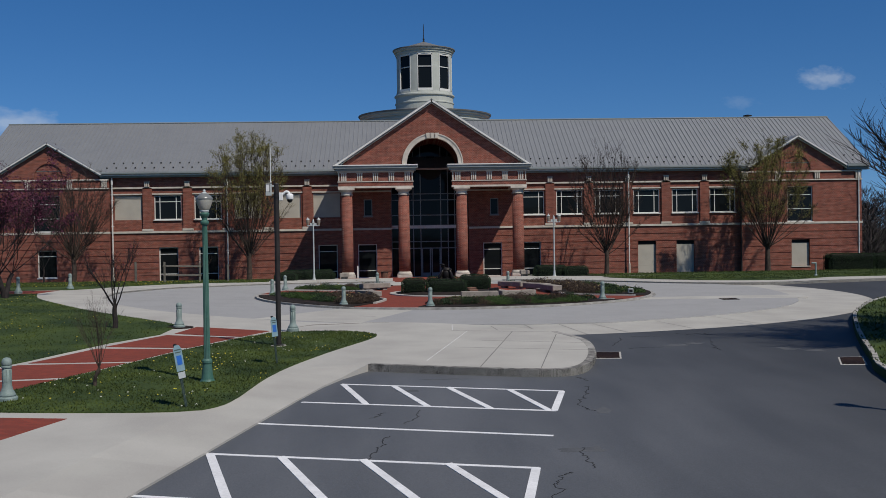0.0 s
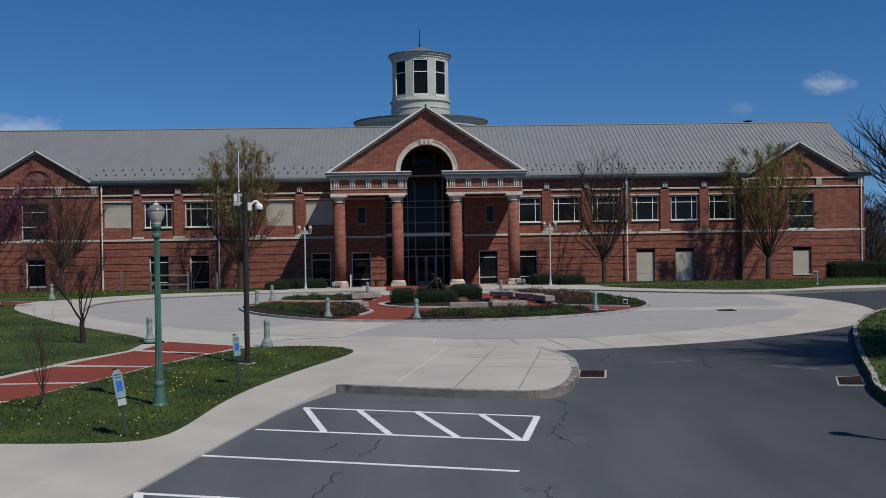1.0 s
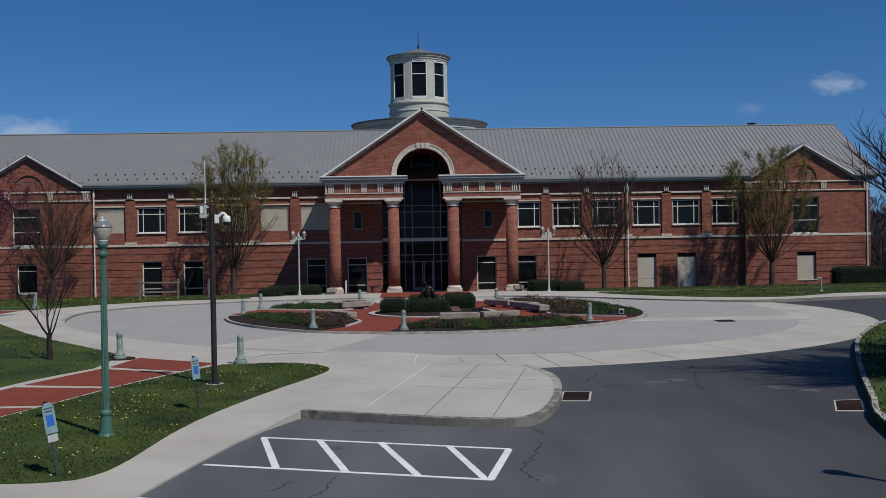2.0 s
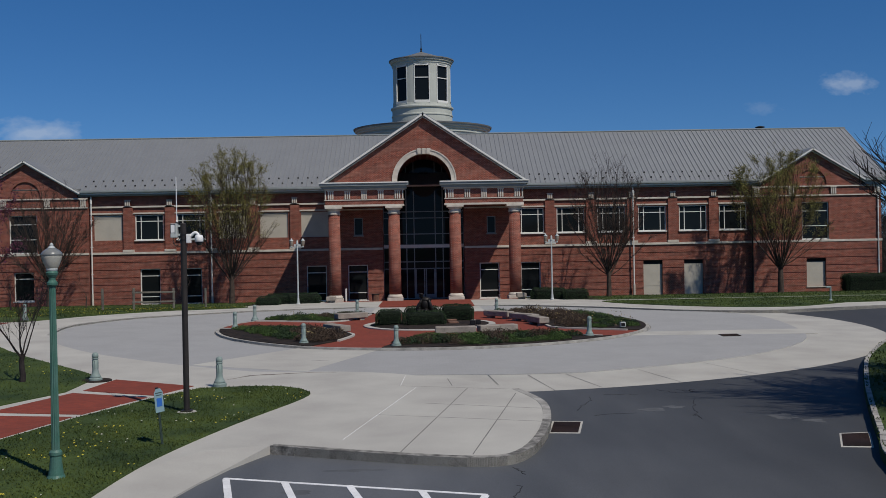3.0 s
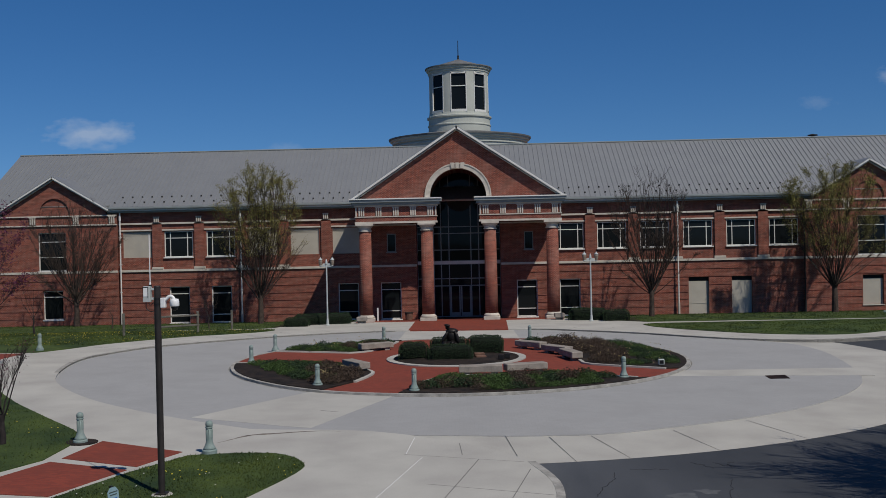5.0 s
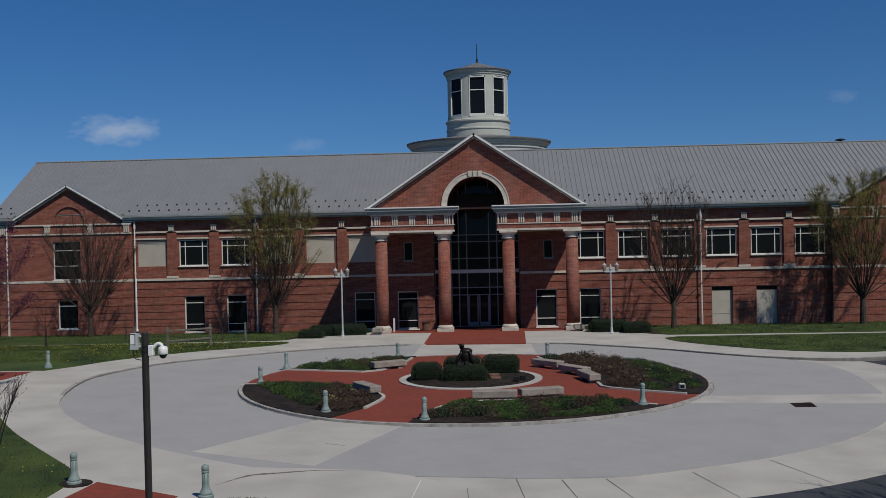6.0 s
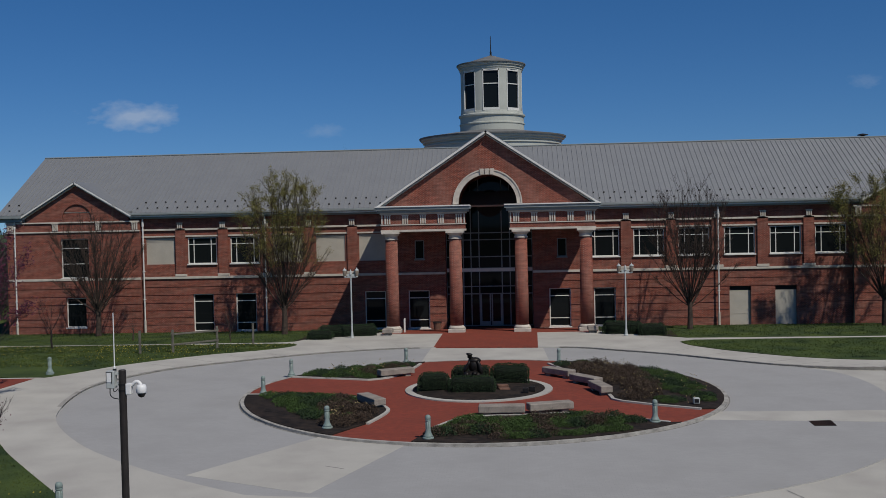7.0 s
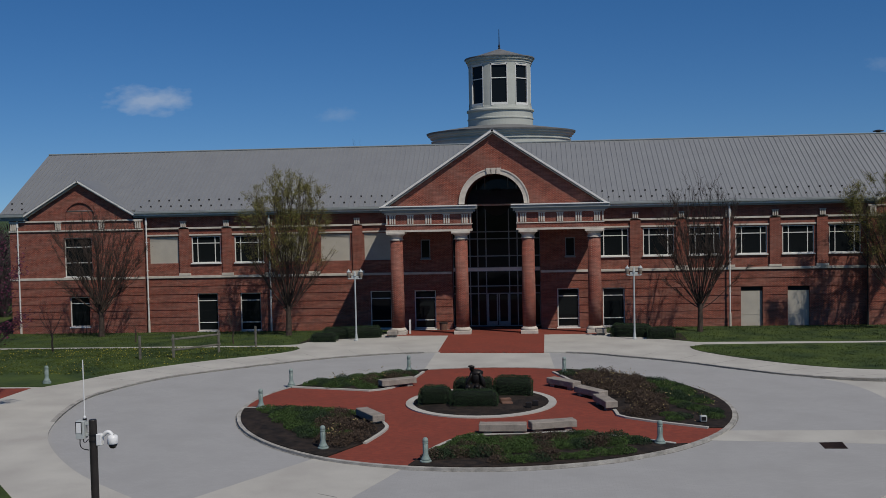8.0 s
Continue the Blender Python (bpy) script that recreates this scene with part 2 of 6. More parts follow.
def plate(pts, top, thick=0.3, bm=None):
    """A paved or planted plate with the outline pts, draped on the fall of the ground."""
    bm = bm or bmesh.new()
    one = bmesh.new()
    vs = [one.verts.new((x, y, top)) for x, y in pts]
    f = one.faces.new(vs)
    f.normal_update()
    if f.normal.z < 0:
        f.normal_flip()
    r = bmesh.ops.extrude_face_region(one, geom=[f])
    for v in r["geom"]:
        if isinstance(v, bmesh.types.BMVert):
            v.co.z -= thick
    xs, ys = [p[0] for p in pts], [p[1] for p in pts]
    west = min(xs) < -5
    for y in (-54, -51.5, -49, -46.5, -44, -14, -12, -10, -8.5, -7, 0, 5):
        if min(ys) < y < max(ys) and (west or y in (-10, 0, 5)):
            bmesh.ops.bisect_plane(one, geom=one.verts[:] + one.edges[:] + one.faces[:], plane_co=(0, y, 0), plane_no=(0, 1, 0))
    for x in (-5, -7.1, -9.25, -11.4, -13.5, -17.75, -22):
        if min(xs) < x < max(xs) and max(ys) > -54:
            bmesh.ops.bisect_plane(one, geom=one.verts[:] + one.edges[:] + one.faces[:], plane_co=(x, 0, 0), plane_no=(1, 0, 0))
    for v in one.verts:
        v.co.z += fall(v.co.y, v.co.x)
    bmesh.ops.triangulate(one, faces=[f for f in one.faces if len(f.verts) > 4])
    bmesh.ops.recalc_face_normals(one, faces=one.faces)
    me = bpy.data.meshes.new("tmp")
    one.to_mesh(me)
    one.free()
    bm.from_mesh(me)
    bpy.data.meshes.remove(me)
    return bm

def spline(pts, step=6, closed=False):
    """A smooth line through a few corners."""
    out, n = [], len(pts)
    last = n if closed else n - 1
    for k in range(last):
        p = [Vector(pts[(k + d) % n]) if closed else Vector(pts[min(max(k + d, 0), n - 1)]) for d in (-1, 0, 1, 2)]
        for s in range(step):
            u = s / step
            q = 0.5 * (2 * p[1] + (p[2] - p[0]) * u + (2 * p[0] - 5 * p[1] + 4 * p[2] - p[3]) * u * u + (3 * p[1] - p[0] - 3 * p[2] + p[3]) * u ** 3)
            out.append((q.x, q.y))
    if not closed:
        out.append(tuple(pts[-1]))
    return out

def arc(cx, cy, r, a0, a1, n=24):
    return [(cx + r * math.cos(radians(a0 + (a1 - a0) * k / n)), cy + r * math.sin(radians(a0 + (a1 - a0) * k / n))) for k in range(n + 1)]

def ribbon(line, w0, w1, closed=False):
    """The outline quads of a strip that follows a line, from w0 to w1 to its left."""
    pts = [Vector(p) for p in line]
    n = len(pts)
    sides = []
    for k in range(n):
        a = pts[(k - 1) % n] if closed or k else pts[0]
        b = pts[(k + 1) % n] if closed or k < n - 1 else pts[-1]
        d = (b - a).normalized()
        nrm = Vector((-d.y, d.x))
        sides.append((pts[k] + nrm * w0, pts[k] + nrm * w1))
    return [[tuple(sides[k][0]), tuple(sides[(k + 1) % n][0]), tuple(sides[(k + 1) % n][1]), tuple(sides[k][1])] for k in range(n if closed else n - 1)]

# ---------------- ground ----------------
def setting(name, bm, mat, label, category):
    return tagged(part(name, bm, mat), label, category, kind="structure")

# the far land: one sheet to the horizon, lower behind the building
bm = bmesh.new()
xs = [-2500, -600, -200, -80, 0, 80, 200, 600, 2500]
grid = [[bm.verts.new((x, y, -0.62 if y > -12 else -0.32)) for x in xs] for y in (-1500, -300, -140, -60, -12, 8, 60, 150, 400, 1200, 2800)]
for a, b in zip(grid, grid[1:]):
    for k in range(len(xs) - 1):
        bm.faces.new((a[k], a[k + 1], b[k + 1], b[k]))
setting("ground", bm, M_GRASS, "mown spring grass land reaching to the horizon", "ground")

ROAD, RING, WALKZ = -0.125, -0.02, 0.055
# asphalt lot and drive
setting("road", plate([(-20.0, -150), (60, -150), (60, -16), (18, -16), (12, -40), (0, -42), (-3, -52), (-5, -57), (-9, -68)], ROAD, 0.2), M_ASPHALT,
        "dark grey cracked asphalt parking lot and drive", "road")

# ring road of grey unit pavers round the planted island
RING_BACK = [(-17.3, -30.9), (-18.2, -26.5), (-17.9, -23.6), (-16.5, -20.0), (-14.0, -17.0), (-11.6, -14.6), (-8.5, -11.9), (-4.0, -10.1), (4.6, -10.6), (8.0, -12.4), (11.0, -14.6), (13.6, -17.2)]
RING_LINE = spline([(0.0, -44.6), (3.0, -44.85), (6.0, -44.3), (11.7, -41.0), (16.0, -35.4), (17.9, -27.5), (18.0, -22.5), (16.6, -19.6)] + RING_BACK[::-1] +
                   [(-15.9, -34.3), (-13.2, -38.0), (-10.4, -40.6), (-8.1, -42.3), (-6.0, -43.6), (-3.0, -44.3)], 5, True)
setting("pavement_ring", plate(RING_LINE, RING, 0.2), M_UNIT, "grey concrete unit pavers of the ring drive", "pavement")
# concrete band between the pavers and the asphalt
def band_z(x, y):
    """The band slopes from the ring's level down to the asphalt."""
    r = math.hypot(x, y + 26.8)
    return RING - 0.012 + (ROAD + 0.018 - RING) * min(max((r - 17.9) / 3.55, 0), 1)
bm = bmesh.new()
inner, outer = arc(0, -26.8, 17.3, -112, 24, 48), arc(0, -26.8, 21.45, -112, 24, 48)
rows4 = [[bm.verts.new((x, y, z)) for (x, y), z in ((p, band_z(*p)), (q, band_z(*q)), (q, -0.35), (p, -0.35))] for p, q in zip(inner, outer)]
for a, b in zip(rows4, rows4[1:]):
    for k in range(4):
        bm.faces.new((a[k], a[(k + 1) % 4], b[(k + 1) % 4], b[k]))
bmesh.ops.recalc_face_normals(bm, faces=bm.faces)
setting("pavement_band", bm, M_CONC, "pale concrete band around the ring drive", "pavement")
# paler crossings
bm = plate([(-8.5, -41.3), (-4.2, -43.1), (-2.1, -37.0), (-5.3, -35.3)], RING + 0.006, 0.1)
plate([(-3.3, -9.9), (3.6, -10.2), (3.8, -17.2), (-3.4, -17.0)], RING + 0.006, 0.1, bm)
plate([(9.9, -31.2), (9.0, -32.8), (17.2, -33.6), (17.9, -31.2)], RING + 0.006, 0.1, bm)
setting("pavement_crossing", bm, M_CONC, "pale concrete crossings laid flush in the ring drive", "pavement")

# walks, apron and forecourt on the raised side
KERB = spline([(-12.9, -100), (-8.8, -80), (-7.25, -73), (-6.35, -68.2), (-5.75, -65.1), (-4.45, -58.6), (-3.5, -56.0)], 3)
KERB_IN = [(x - 1.35 + 0.3 * max(0, (y + 59) / 3), y + 0.2) for x, y in KERB[:-1]] + [(-3.5, -55.9)]
NOSE = spline([(-3.5, -56.0), (-0.7, -57.2), (0.9, -57.65), (1.75, -57.2), (2.4, -55.4), (2.85, -53.0), (2.95, -50.8), (2.5, -48.6)], 4)
NEAR = [(2.08, -48.0), (1.34, -46.9), (0.54, -46.0), (-0.3, -45.4), (-1.19, -44.7), (-2.1, -44.2), (-3.0, -43.9), (-4.5, -43.7)]
BACK = spline([(-6.0, -43.6), (-8.1, -42.3), (-10.4, -40.6), (-13.2, -38.0), (-15.9, -34.3)] + RING_BACK + [(15.6, -18.9), (18.2, -20.1), (20.8, -20.2), (25.0, -18.8), (34, -17.0), (60, -16.4)], 5)
setting("pavement", plate(KERB_IN + NOSE[1:] + NEAR + BACK + [(60, 4.95), (-90, 4.95), (-90, -100)], WALKZ, 0.45), M_CONC, "pale concrete walks and forecourt", "pavement")

def kerb(line, name, w=0.16, top=WALKZ + 0.012, mat=None, label="worn pale concrete kerb"):
    """A kerb of separate stones along a line."""
    k = thing(name, label, "kerb", kind="structure")
    for q in ribbon(line, 0.0, w):
        part("kerb_stone", plate(q, top, 0.35), mat or M_KERB, k)
    return k

# the walk dips to the bays: a sloped edge of separate slabs
dip = thing("kerb_dip", "pale concrete walk edge sloping down to the bays", "kerb", kind="structure")
edge_z = [ROAD + 0.035 + (WALKZ - ROAD - 0.035) * min(1, max(0, (y + 57.6) / 1.6)) for x, y in KERB]
for k in range(len(KERB) - 1):
    bm = bmesh.new()
    c = [(*KERB[k], edge_z[k]), (*KERB[k + 1], edge_z[k + 1]), (*KERB_IN[k + 1], WALKZ), (*KERB_IN[k], WALKZ)]
    top = [bm.verts.new(p) for p in c]
    low = [bm.verts.new((p[0], p[1], -0.4)) for p in c]
    bm.faces.new(top), bm.faces.new(list(reversed(low)))
    for q in range(4):
        bm.faces.new((top[(q + 1) % 4], top[q], low[q], low[(q + 1) % 4]))
    bmesh.ops.recalc_face_normals(bm, faces=bm.faces)
    part("slab", bm, M_CONC, dip)
kerb(NOSE[:20], "kerb_apron", 0.2, WALKZ + 0.004, M_KERBD, "dark stained concrete kerb of the apron")
kerb(NOSE[19:], "kerb_apron_east", 0.2, WALKZ + 0.006)
kerb([p for p in BACK[25:] if p[0] < -3.3], "kerb_ring", 0.2, WALKZ + 0.004)
kerb([p for p in BACK[25:] if p[0] > 3.7], "kerb_ring_east", 0.2)

# ---------------- building ----------------
house = thing("brick_hall", "long two-storey red brick hall with grey metal roof, columned portico and round lantern", "building", kind="structure")
YW = 5.0

def split(x0, x1, z0, z1, holes):
    """Rectangles that fill a wall round its openings."""
    xs = sorted({x0, x1, *[min(max(h[k], x0), x1) for h in holes for k in (0, 1)]})
    out = []
    for a, b in zip(xs, xs[1:]):
        if b - a < 1e-4:
            continue
        cuts = sorted((max(h[2], z0), min(h[3], z1)) for h in holes if h[0] < (a + b) / 2 < h[1] and h[3] > z0 and h[2] < z1)
        z = z0
        for lo, hi in cuts:
            if lo > z + 1e-4:
                out.append((a, b, z, lo))
            z = max(z, hi)
        if z < z1 - 1e-4:
            out.append((a, b, z, z1))
    return out

def wall(name, x0, x1, z0, z1, holes, y0, y1, mat=None, label=""):
    bm = bmesh.new()
    for a, b, c, d in split(x0, x1, z0, z1, holes):
        box(bm, a, b, y0, y1, c, d)
    return part(name, bm, mat or M_BRICK, house, label)

UPPER = [8.85, 12.22, 15.6, 19.0, 22.4, 25.75]
PIERS = [10.5, 13.9, 17.3, 20.7, 24.1]
PAV = 32.5
ug = [(s * c - 1.15, s * c + 1.15, 4.95, 7.02) for s in (-1, 1) for c in UPPER]
gl = [(c - 0.82, c + 0.82, -0.36, 2.58) for c in (-22.4, -19.0, -8.8, -5.4, 5.45, 8.85)]
gp = [(c - 0.80, c + 0.80, -0.5, 2.5) for c in (19.0, 22.4)]
small = [(-5.66, -4.94, 5.0, 6.45), (5.28, 6.0, 5.0, 6.42)]
for s, (x0, x1) in ((-1, (-27.3, -3.3)), (1, (3.4, 27.3))):
    holes = [h for h in ug + gl + gp + small if x0 < h[0] < x1]
    wall("wall", x0, x1, -0.95, 9.0, holes, YW, YW + 0.35)
    # rusticated ground storey: courses with sunk joints
    zs = [-0.95, -0.44, 0.17, 0.74, 1.30, 1.88, 2.51, 3.14, 3.80]
    for a, b in zip(zs, zs[1:]):
        wall("brick_course", x0, x1, a + 0.03, b - 0.03, [h for h in holes if h[2] < 3], YW - 0.05, YW - 0.002)
    part("string_course", boxes((x0, x1, YW - 0.15, YW - 0.002, 3.80, 3.98), bevel=0.01), M_CREAM, house, "cream stone string course")
    part("frieze_band", boxes((x0, x1, YW - 0.14, YW - 0.002, 7.60, 7.74), bevel=0.01), M_CREAM, house, "cream stone band")
    part("lintel_band", boxes((x0, x1, YW - 0.07, YW - 0.003, 7.08, 7.20), bevel=0.01), M_CREAM, house, "cream stone band")

def triglyph(x, y, z0, z1, w=0.46, d=0.12):
    """A block of three upright cream bars."""
    t = new("triglyph")
    t.parent = house
    for k in (-1, 0, 1):
        part("bar", boxes((x + k * w / 3 - w * 0.11, x + k * w / 3 + w * 0.11, y - d, y - 0.002, z0, z1), bevel=0.01), M_CREAM, t)
    part("block", boxes((x - w / 2, x + w / 2, y - d * 0.3, y - 0.003, z0 + 0.004, z1 - 0.004)), M_BRICK, t)
    part("cap", boxes((x - w * 0.54, x + w * 0.54, y - d * 1.2, y - 0.002, z1, z1 + 0.055)), M_CREAM, t)
    tagged(t, "cream stone triglyph block")
    return t

for s in (-1, 1):
    for c in PIERS:
        x = s * c
        part("pilaster", boxes((x - 0.39, x + 0.39, YW - 0.14, YW - 0.003, 4.06, 7.7)), M_BRICK, house)
        part("pilaster_base", boxes((x - 0.46, x + 0.46, YW - 0.17, YW - 0.003, 3.982, 4.17), bevel=0.012), M_CREAM, house, "cream stone pilaster base")
        triglyph(x, YW - 0.13, 7.76, 8.16)

def window(x, z0, z1, w, y, vs=(), hs=(), fill=None, sill=True, frame_w=0.07, name="window", bar=None):
    """A window set back in its opening: frame, bars at the given fractions, glass and sill."""
    bar = bar or M_WHITE
    win = new(name)
    win.parent = house
    x0, x1 = x - w / 2, x + w / 2
    part("window_frame", boxes((x0, x0 + frame_w, y + 0.03, y + 0.13, z0, z1), (x1 - frame_w, x1, y + 0.03, y + 0.13, z0, z1),
                        (x0 + frame_w, x1 - frame_w, y + 0.03, y + 0.13, z1 - frame_w, z1), (x0 + frame_w, x1 - frame_w, y + 0.03, y + 0.13, z0, z0 + frame_w)), bar, win)
    xs = [x0 + frame_w] + [x0 + w * v for v in vs] + [x1 - frame_w]
    zs = [z0 + frame_w] + [z0 + (z1 - z0) * h for h in hs] + [z1 - frame_w]
    for v in xs[1:-1]:
        part("mullion", boxes((v - 0.03, v + 0.03, y + 0.05, y + 0.12, z0 + frame_w, z1 - frame_w)), bar, win)
    for h in zs[1:-1]:
        part("transom", boxes((x0 + frame_w, x1 - frame_w, y + 0.045, y + 0.125, h - 0.03, h + 0.03)), bar, win)
    for a, b in zip(xs, xs[1:]):
        for c, d in zip(zs, zs[1:]):
            part("pane", boxes((a, b, y + 0.09, y + 0.10, c, d)), fill or M_GLASS, win)
    if sill:
        part("window_sill", boxes((x0 - 0.06, x1 + 0.06, y - 0.18, y + 0.03, z0 - 0.09, z0), bevel=0.01), bar, win)
    return win

def panel(x, z0, z1, w, y, name="blind_window"):
    """A beige board that fills a former window, framed."""
    p = new(name)
    p.parent = house
    part("board", boxes((x - w / 2, x + w / 2, y + 0.06, y + 0.12, z0, z1 - 0.18)), M_PANEL, p)
    part("header", boxes((x - w / 2, x + w / 2, y + 0.02, y + 0.13, z1 - 0.18, z1)), M_PANEL, p)
    part("rail", boxes((x - w / 2, x + w / 2, y + 0.045, y + 0.06, z0, z0 + 0.06), (x - w / 2, x + w / 2, y + 0.045, y + 0.06, z1 - 0.3, z1 - 0.24)), M_PANEL, p)
    tagged(p, "window opening filled with beige boards")
    return p

for s in (-1, 1):
    for k, c in enumerate(UPPER):
        if s < 0 and k in (0, 1, 2, 5):
            panel(s * c, 4.95, 7.02, 2.3, YW + 0.05)
        else:
            window(s * c, 4.95, 7.02, 2.3, YW + 0.05, (0.2, 0.8), (0.74,))
for x0, x1, z0, z1 in gl:
    window((x0 + x1) / 2, z0, z1, x1 - x0, YW + 0.1, (), (0.22, 0.80), frame_w=0.08)
for x0, x1, z0, z1 in small:
    window((x0 + x1) / 2, z0, z1, x1 - x0, YW + 0.02, (), (), sill=True, bar=M_BAR)
for x0, x1, z0, z1 in gp:
    d = new("blind_door")
    d.parent = house
    xm, wd = (x0 + x1) / 2, x1 - x0
    part("board", boxes((x0, x1, YW + 0.16, YW + 0.24, z0, z1 - 0.32)), M_PANEL, d)
    part("rail", boxes((x0, x1, YW + 0.14, YW + 0.16, z0 + 0.9, z0 + 0.93)), M_PANEL, d)
    # near-black strip stands in for the reveal's shadow on the board
    part("header", boxes((x0, x1, YW + 0.2, YW + 0.26, z1 - 0.32, z1)), M_DARK, d)
    tagged(d, "doorway filled with a beige board")

# gabled end bays
GB, GA, GH = 8.95, 11.45, 4.15
for s in (-1, 1):
    x0, x1 = sorted((s * 27.25, s * 38.0))
    yp = YW - 0.4
    cx = s * PAV
    gx = s * 32.25
    up = (cx - 1.12, cx + 1.12, 4.02, 7.1)
    lo = (cx - 0.81, cx + 0.81, 0.12, 2.45)
    wall("wall", x0, x1, -0.95, 8.5, [up, lo], yp, YW + 0.35)
    zs = [-0.95, -0.44, 0.17, 0.74, 1.30, 1.88, 2.51, 3.14, 3.80]
    for a, b in zip(zs, zs[1:]):
        wall("brick_course", x0, x1, a + 0.03, b - 0.03, [lo], yp - 0.05, yp - 0.002)
    part("string_course", boxes((x0 - 0.04, x1 + 0.04, yp - 0.09, yp - 0.002, 3.80, 3.98), bevel=0.01), M_CREAM, house, "cream stone string course")
    for z in (7.60, 8.34):
        part("frieze_band", boxes((x0 - 0.03, x1 + 0.03, yp - 0.1, yp - 0.002, z, z + 0.11), bevel=0.01), M_CREAM, house, "cream stone band")
    for t in (s * 27.6, gx + 1.75, gx - 1.75, s * 37.65):
        triglyph(t, yp - 0.02, 7.74, 8.28, 0.5)
    # gable with its sunk round arch
    r = 1.2
    bm = bmesh.new()
    face = [(gx - GH, 8.5), (gx - r, 8.5)] + [(gx + r * math.cos(radians(180 - 9 * k)), 8.62 + r * math.sin(radians(180 - 9 * k))) for k in range(21)] + [(gx + r, 8.5), (gx + GH, 8.5), (gx + GH, GB - 0.1), (gx, GA - 0.12), (gx - GH, GB - 0.1)]
    extrude_xz(bm, face, yp, yp + 0.08)
    part("gable_wall", bm, M_BRICK, house)
    part("gable_back", extrude_xz(bmesh.new(), [(gx - GH, 8.5), (gx + GH, 8.5), (gx + GH, GB - 0.1), (gx, GA - 0.12), (gx - GH, GB - 0.1)], yp + 0.08, yp + 0.45), M_BRICK, house)
    ring = [(gx + q * math.cos(radians(a)), 8.62 + q * math.sin(radians(a))) for q, rng in ((r + 0.28, range(0, 181, 10)), (r, range(180, -1, -10))) for a in rng]
    part("brick_arch", extrude_xz(bmesh.new(), ring, yp - 0.035, yp - 0.002), M_BRICK, house)
    window(cx, up[2], up[3], 2.24, yp + 0.1, (), (0.36, 0.76))
    if s < 0:
        window(cx, lo[2], lo[3], 1.62, yp + 0.1, (), (0.78,))
    else:
        d = new("blind_window")
        d.parent = house
        part("board", boxes((lo[0], lo[1], yp + 0.16, yp + 0.24, lo[2], lo[3] - 0.3)), M_PANEL, d)
        # the reveal's shadow over the board, put in as a near-black strip
        part("header", boxes((lo[0], lo[1], yp + 0.2, yp + 0.26, lo[3] - 0.3, lo[3])), M_DARK, d)
        part("window_sill", boxes((lo[0] - 0.05, lo[1] + 0.05, yp - 0.12, yp + 0.1, lo[2] - 0.08, lo[2])), M_CREAM, d)
        tagged(d, "window opening filled with a beige board")
    # raking cornices and short level eaves
    for q in (-1, 1):
        a, b = Vector((gx + q * (GH + 0.35), 0, GB - 0.1)), Vector((gx, 0, GA + 0.1))
        d = (b - a)
        ang = math.atan2(d.z, d.x)
        for w0, w1, y0, y1, mt in ((-0.01, 0.05, yp - 0.38, 9.0, M_ROOF), (-0.12, -0.01, yp - 0.42, yp + 0.2, M_WHITE), (-0.18, -0.12, yp - 0.30, yp + 0.2, M_TRIM), (-0.23, -0.18, yp - 0.2, yp + 0.1, M_WHITE)):
            m = Matrix.Translation((a.x, 0, a.z)) @ Matrix.Rotation(-ang, 4, "Y")
            part("raking_cornice" if mt != M_ROOF else "gable_roof", box(bmesh.new(), 0, d.length + (0.02 if mt == M_ROOF else 0), y0, y1, *sorted((-q * w0, -q * w1)), m=m), mt, house)
    e0, e1 = sorted((s * (32.25 + GH + 0.2), s * 38.6))
    part("eave", boxes((e0, e1, yp - 0.5, yp + 0.3, 8.8, 9.0)), M_TRIM, house)
    part("eave_soffit", boxes((e0, e1, yp - 0.25, yp + 0.3, 8.5, 8.8)), M_TRIM, house)
    # end walls
    xe = s * 38.0
    part("wall", boxes((min(xe, xe - s * 0.35), max(xe, xe - s * 0.35), YW + 0.35, 22.0, -0.95, 8.9)), M_BRICK, house)
    bm = bmesh.new()
    a = [bm.verts.new((xe, y, z)) for y, z in ((4.6, 8.9), (22, 8.9), (13, 13.9))]
    b = [bm.verts.new((xe - s * 0.35, y, z)) for y, z in ((4.6, 8.9), (22, 8.9), (13, 13.9))]
    bm.faces.new(a), bm.faces.new(list(reversed(b)))
    for k in range(3):
        bm.faces.new((a[k], a[(k + 1) % 3], b[(k + 1) % 3], b[k]))
    bmesh.ops.recalc_face_normals(bm, faces=bm.faces)
    part("gable_wall", bm, M_BRICK, house)
part("wall", boxes((-38, 38, 21.7, 22.0, -0.95, 8.9)), M_BRICK, house)

# main roof with standing seams
RY0, RZ0, RYR, RZR = 4.38, 9.04, 13.0, 14.12
slope = math.atan2(RZR - RZ0, RYR - RY0)
length = math.hypot(RZR - RZ0, RYR - RY0)
roof = new("main_roof")
roof.parent = house
for face, y0 in ((1, RY0), (-1, 2 * RYR - RY0)):
    m = Matrix.Translation((0, y0, RZ0)) @ (Matrix.Identity(4) if face > 0 else Matrix.Rotation(math.pi, 4, "Z")) @ Matrix.Rotation(slope, 4, "X")
    spans = ((-38.65, -36.75, 0), (-36.75, -27.75, 0.3), (-27.75, 27.75, 0), (27.75, 36.75, 0.3), (36.75, 38.65, 0)) if face > 0 else ((-38.65, 38.65, 0),)
    for x0, x1, d0 in spans:
        part("roof_sheet", box(bmesh.new(), x0, x1, d0, length, -0.14, 0.0, m=m), M_ROOF, roof)
part("ridge_cap", boxes((-38.65, 38.65, RYR - 0.16, RYR + 0.16, RZR - 0.06, RZR + 0.05), bevel=0.03), M_TRIM, roof)
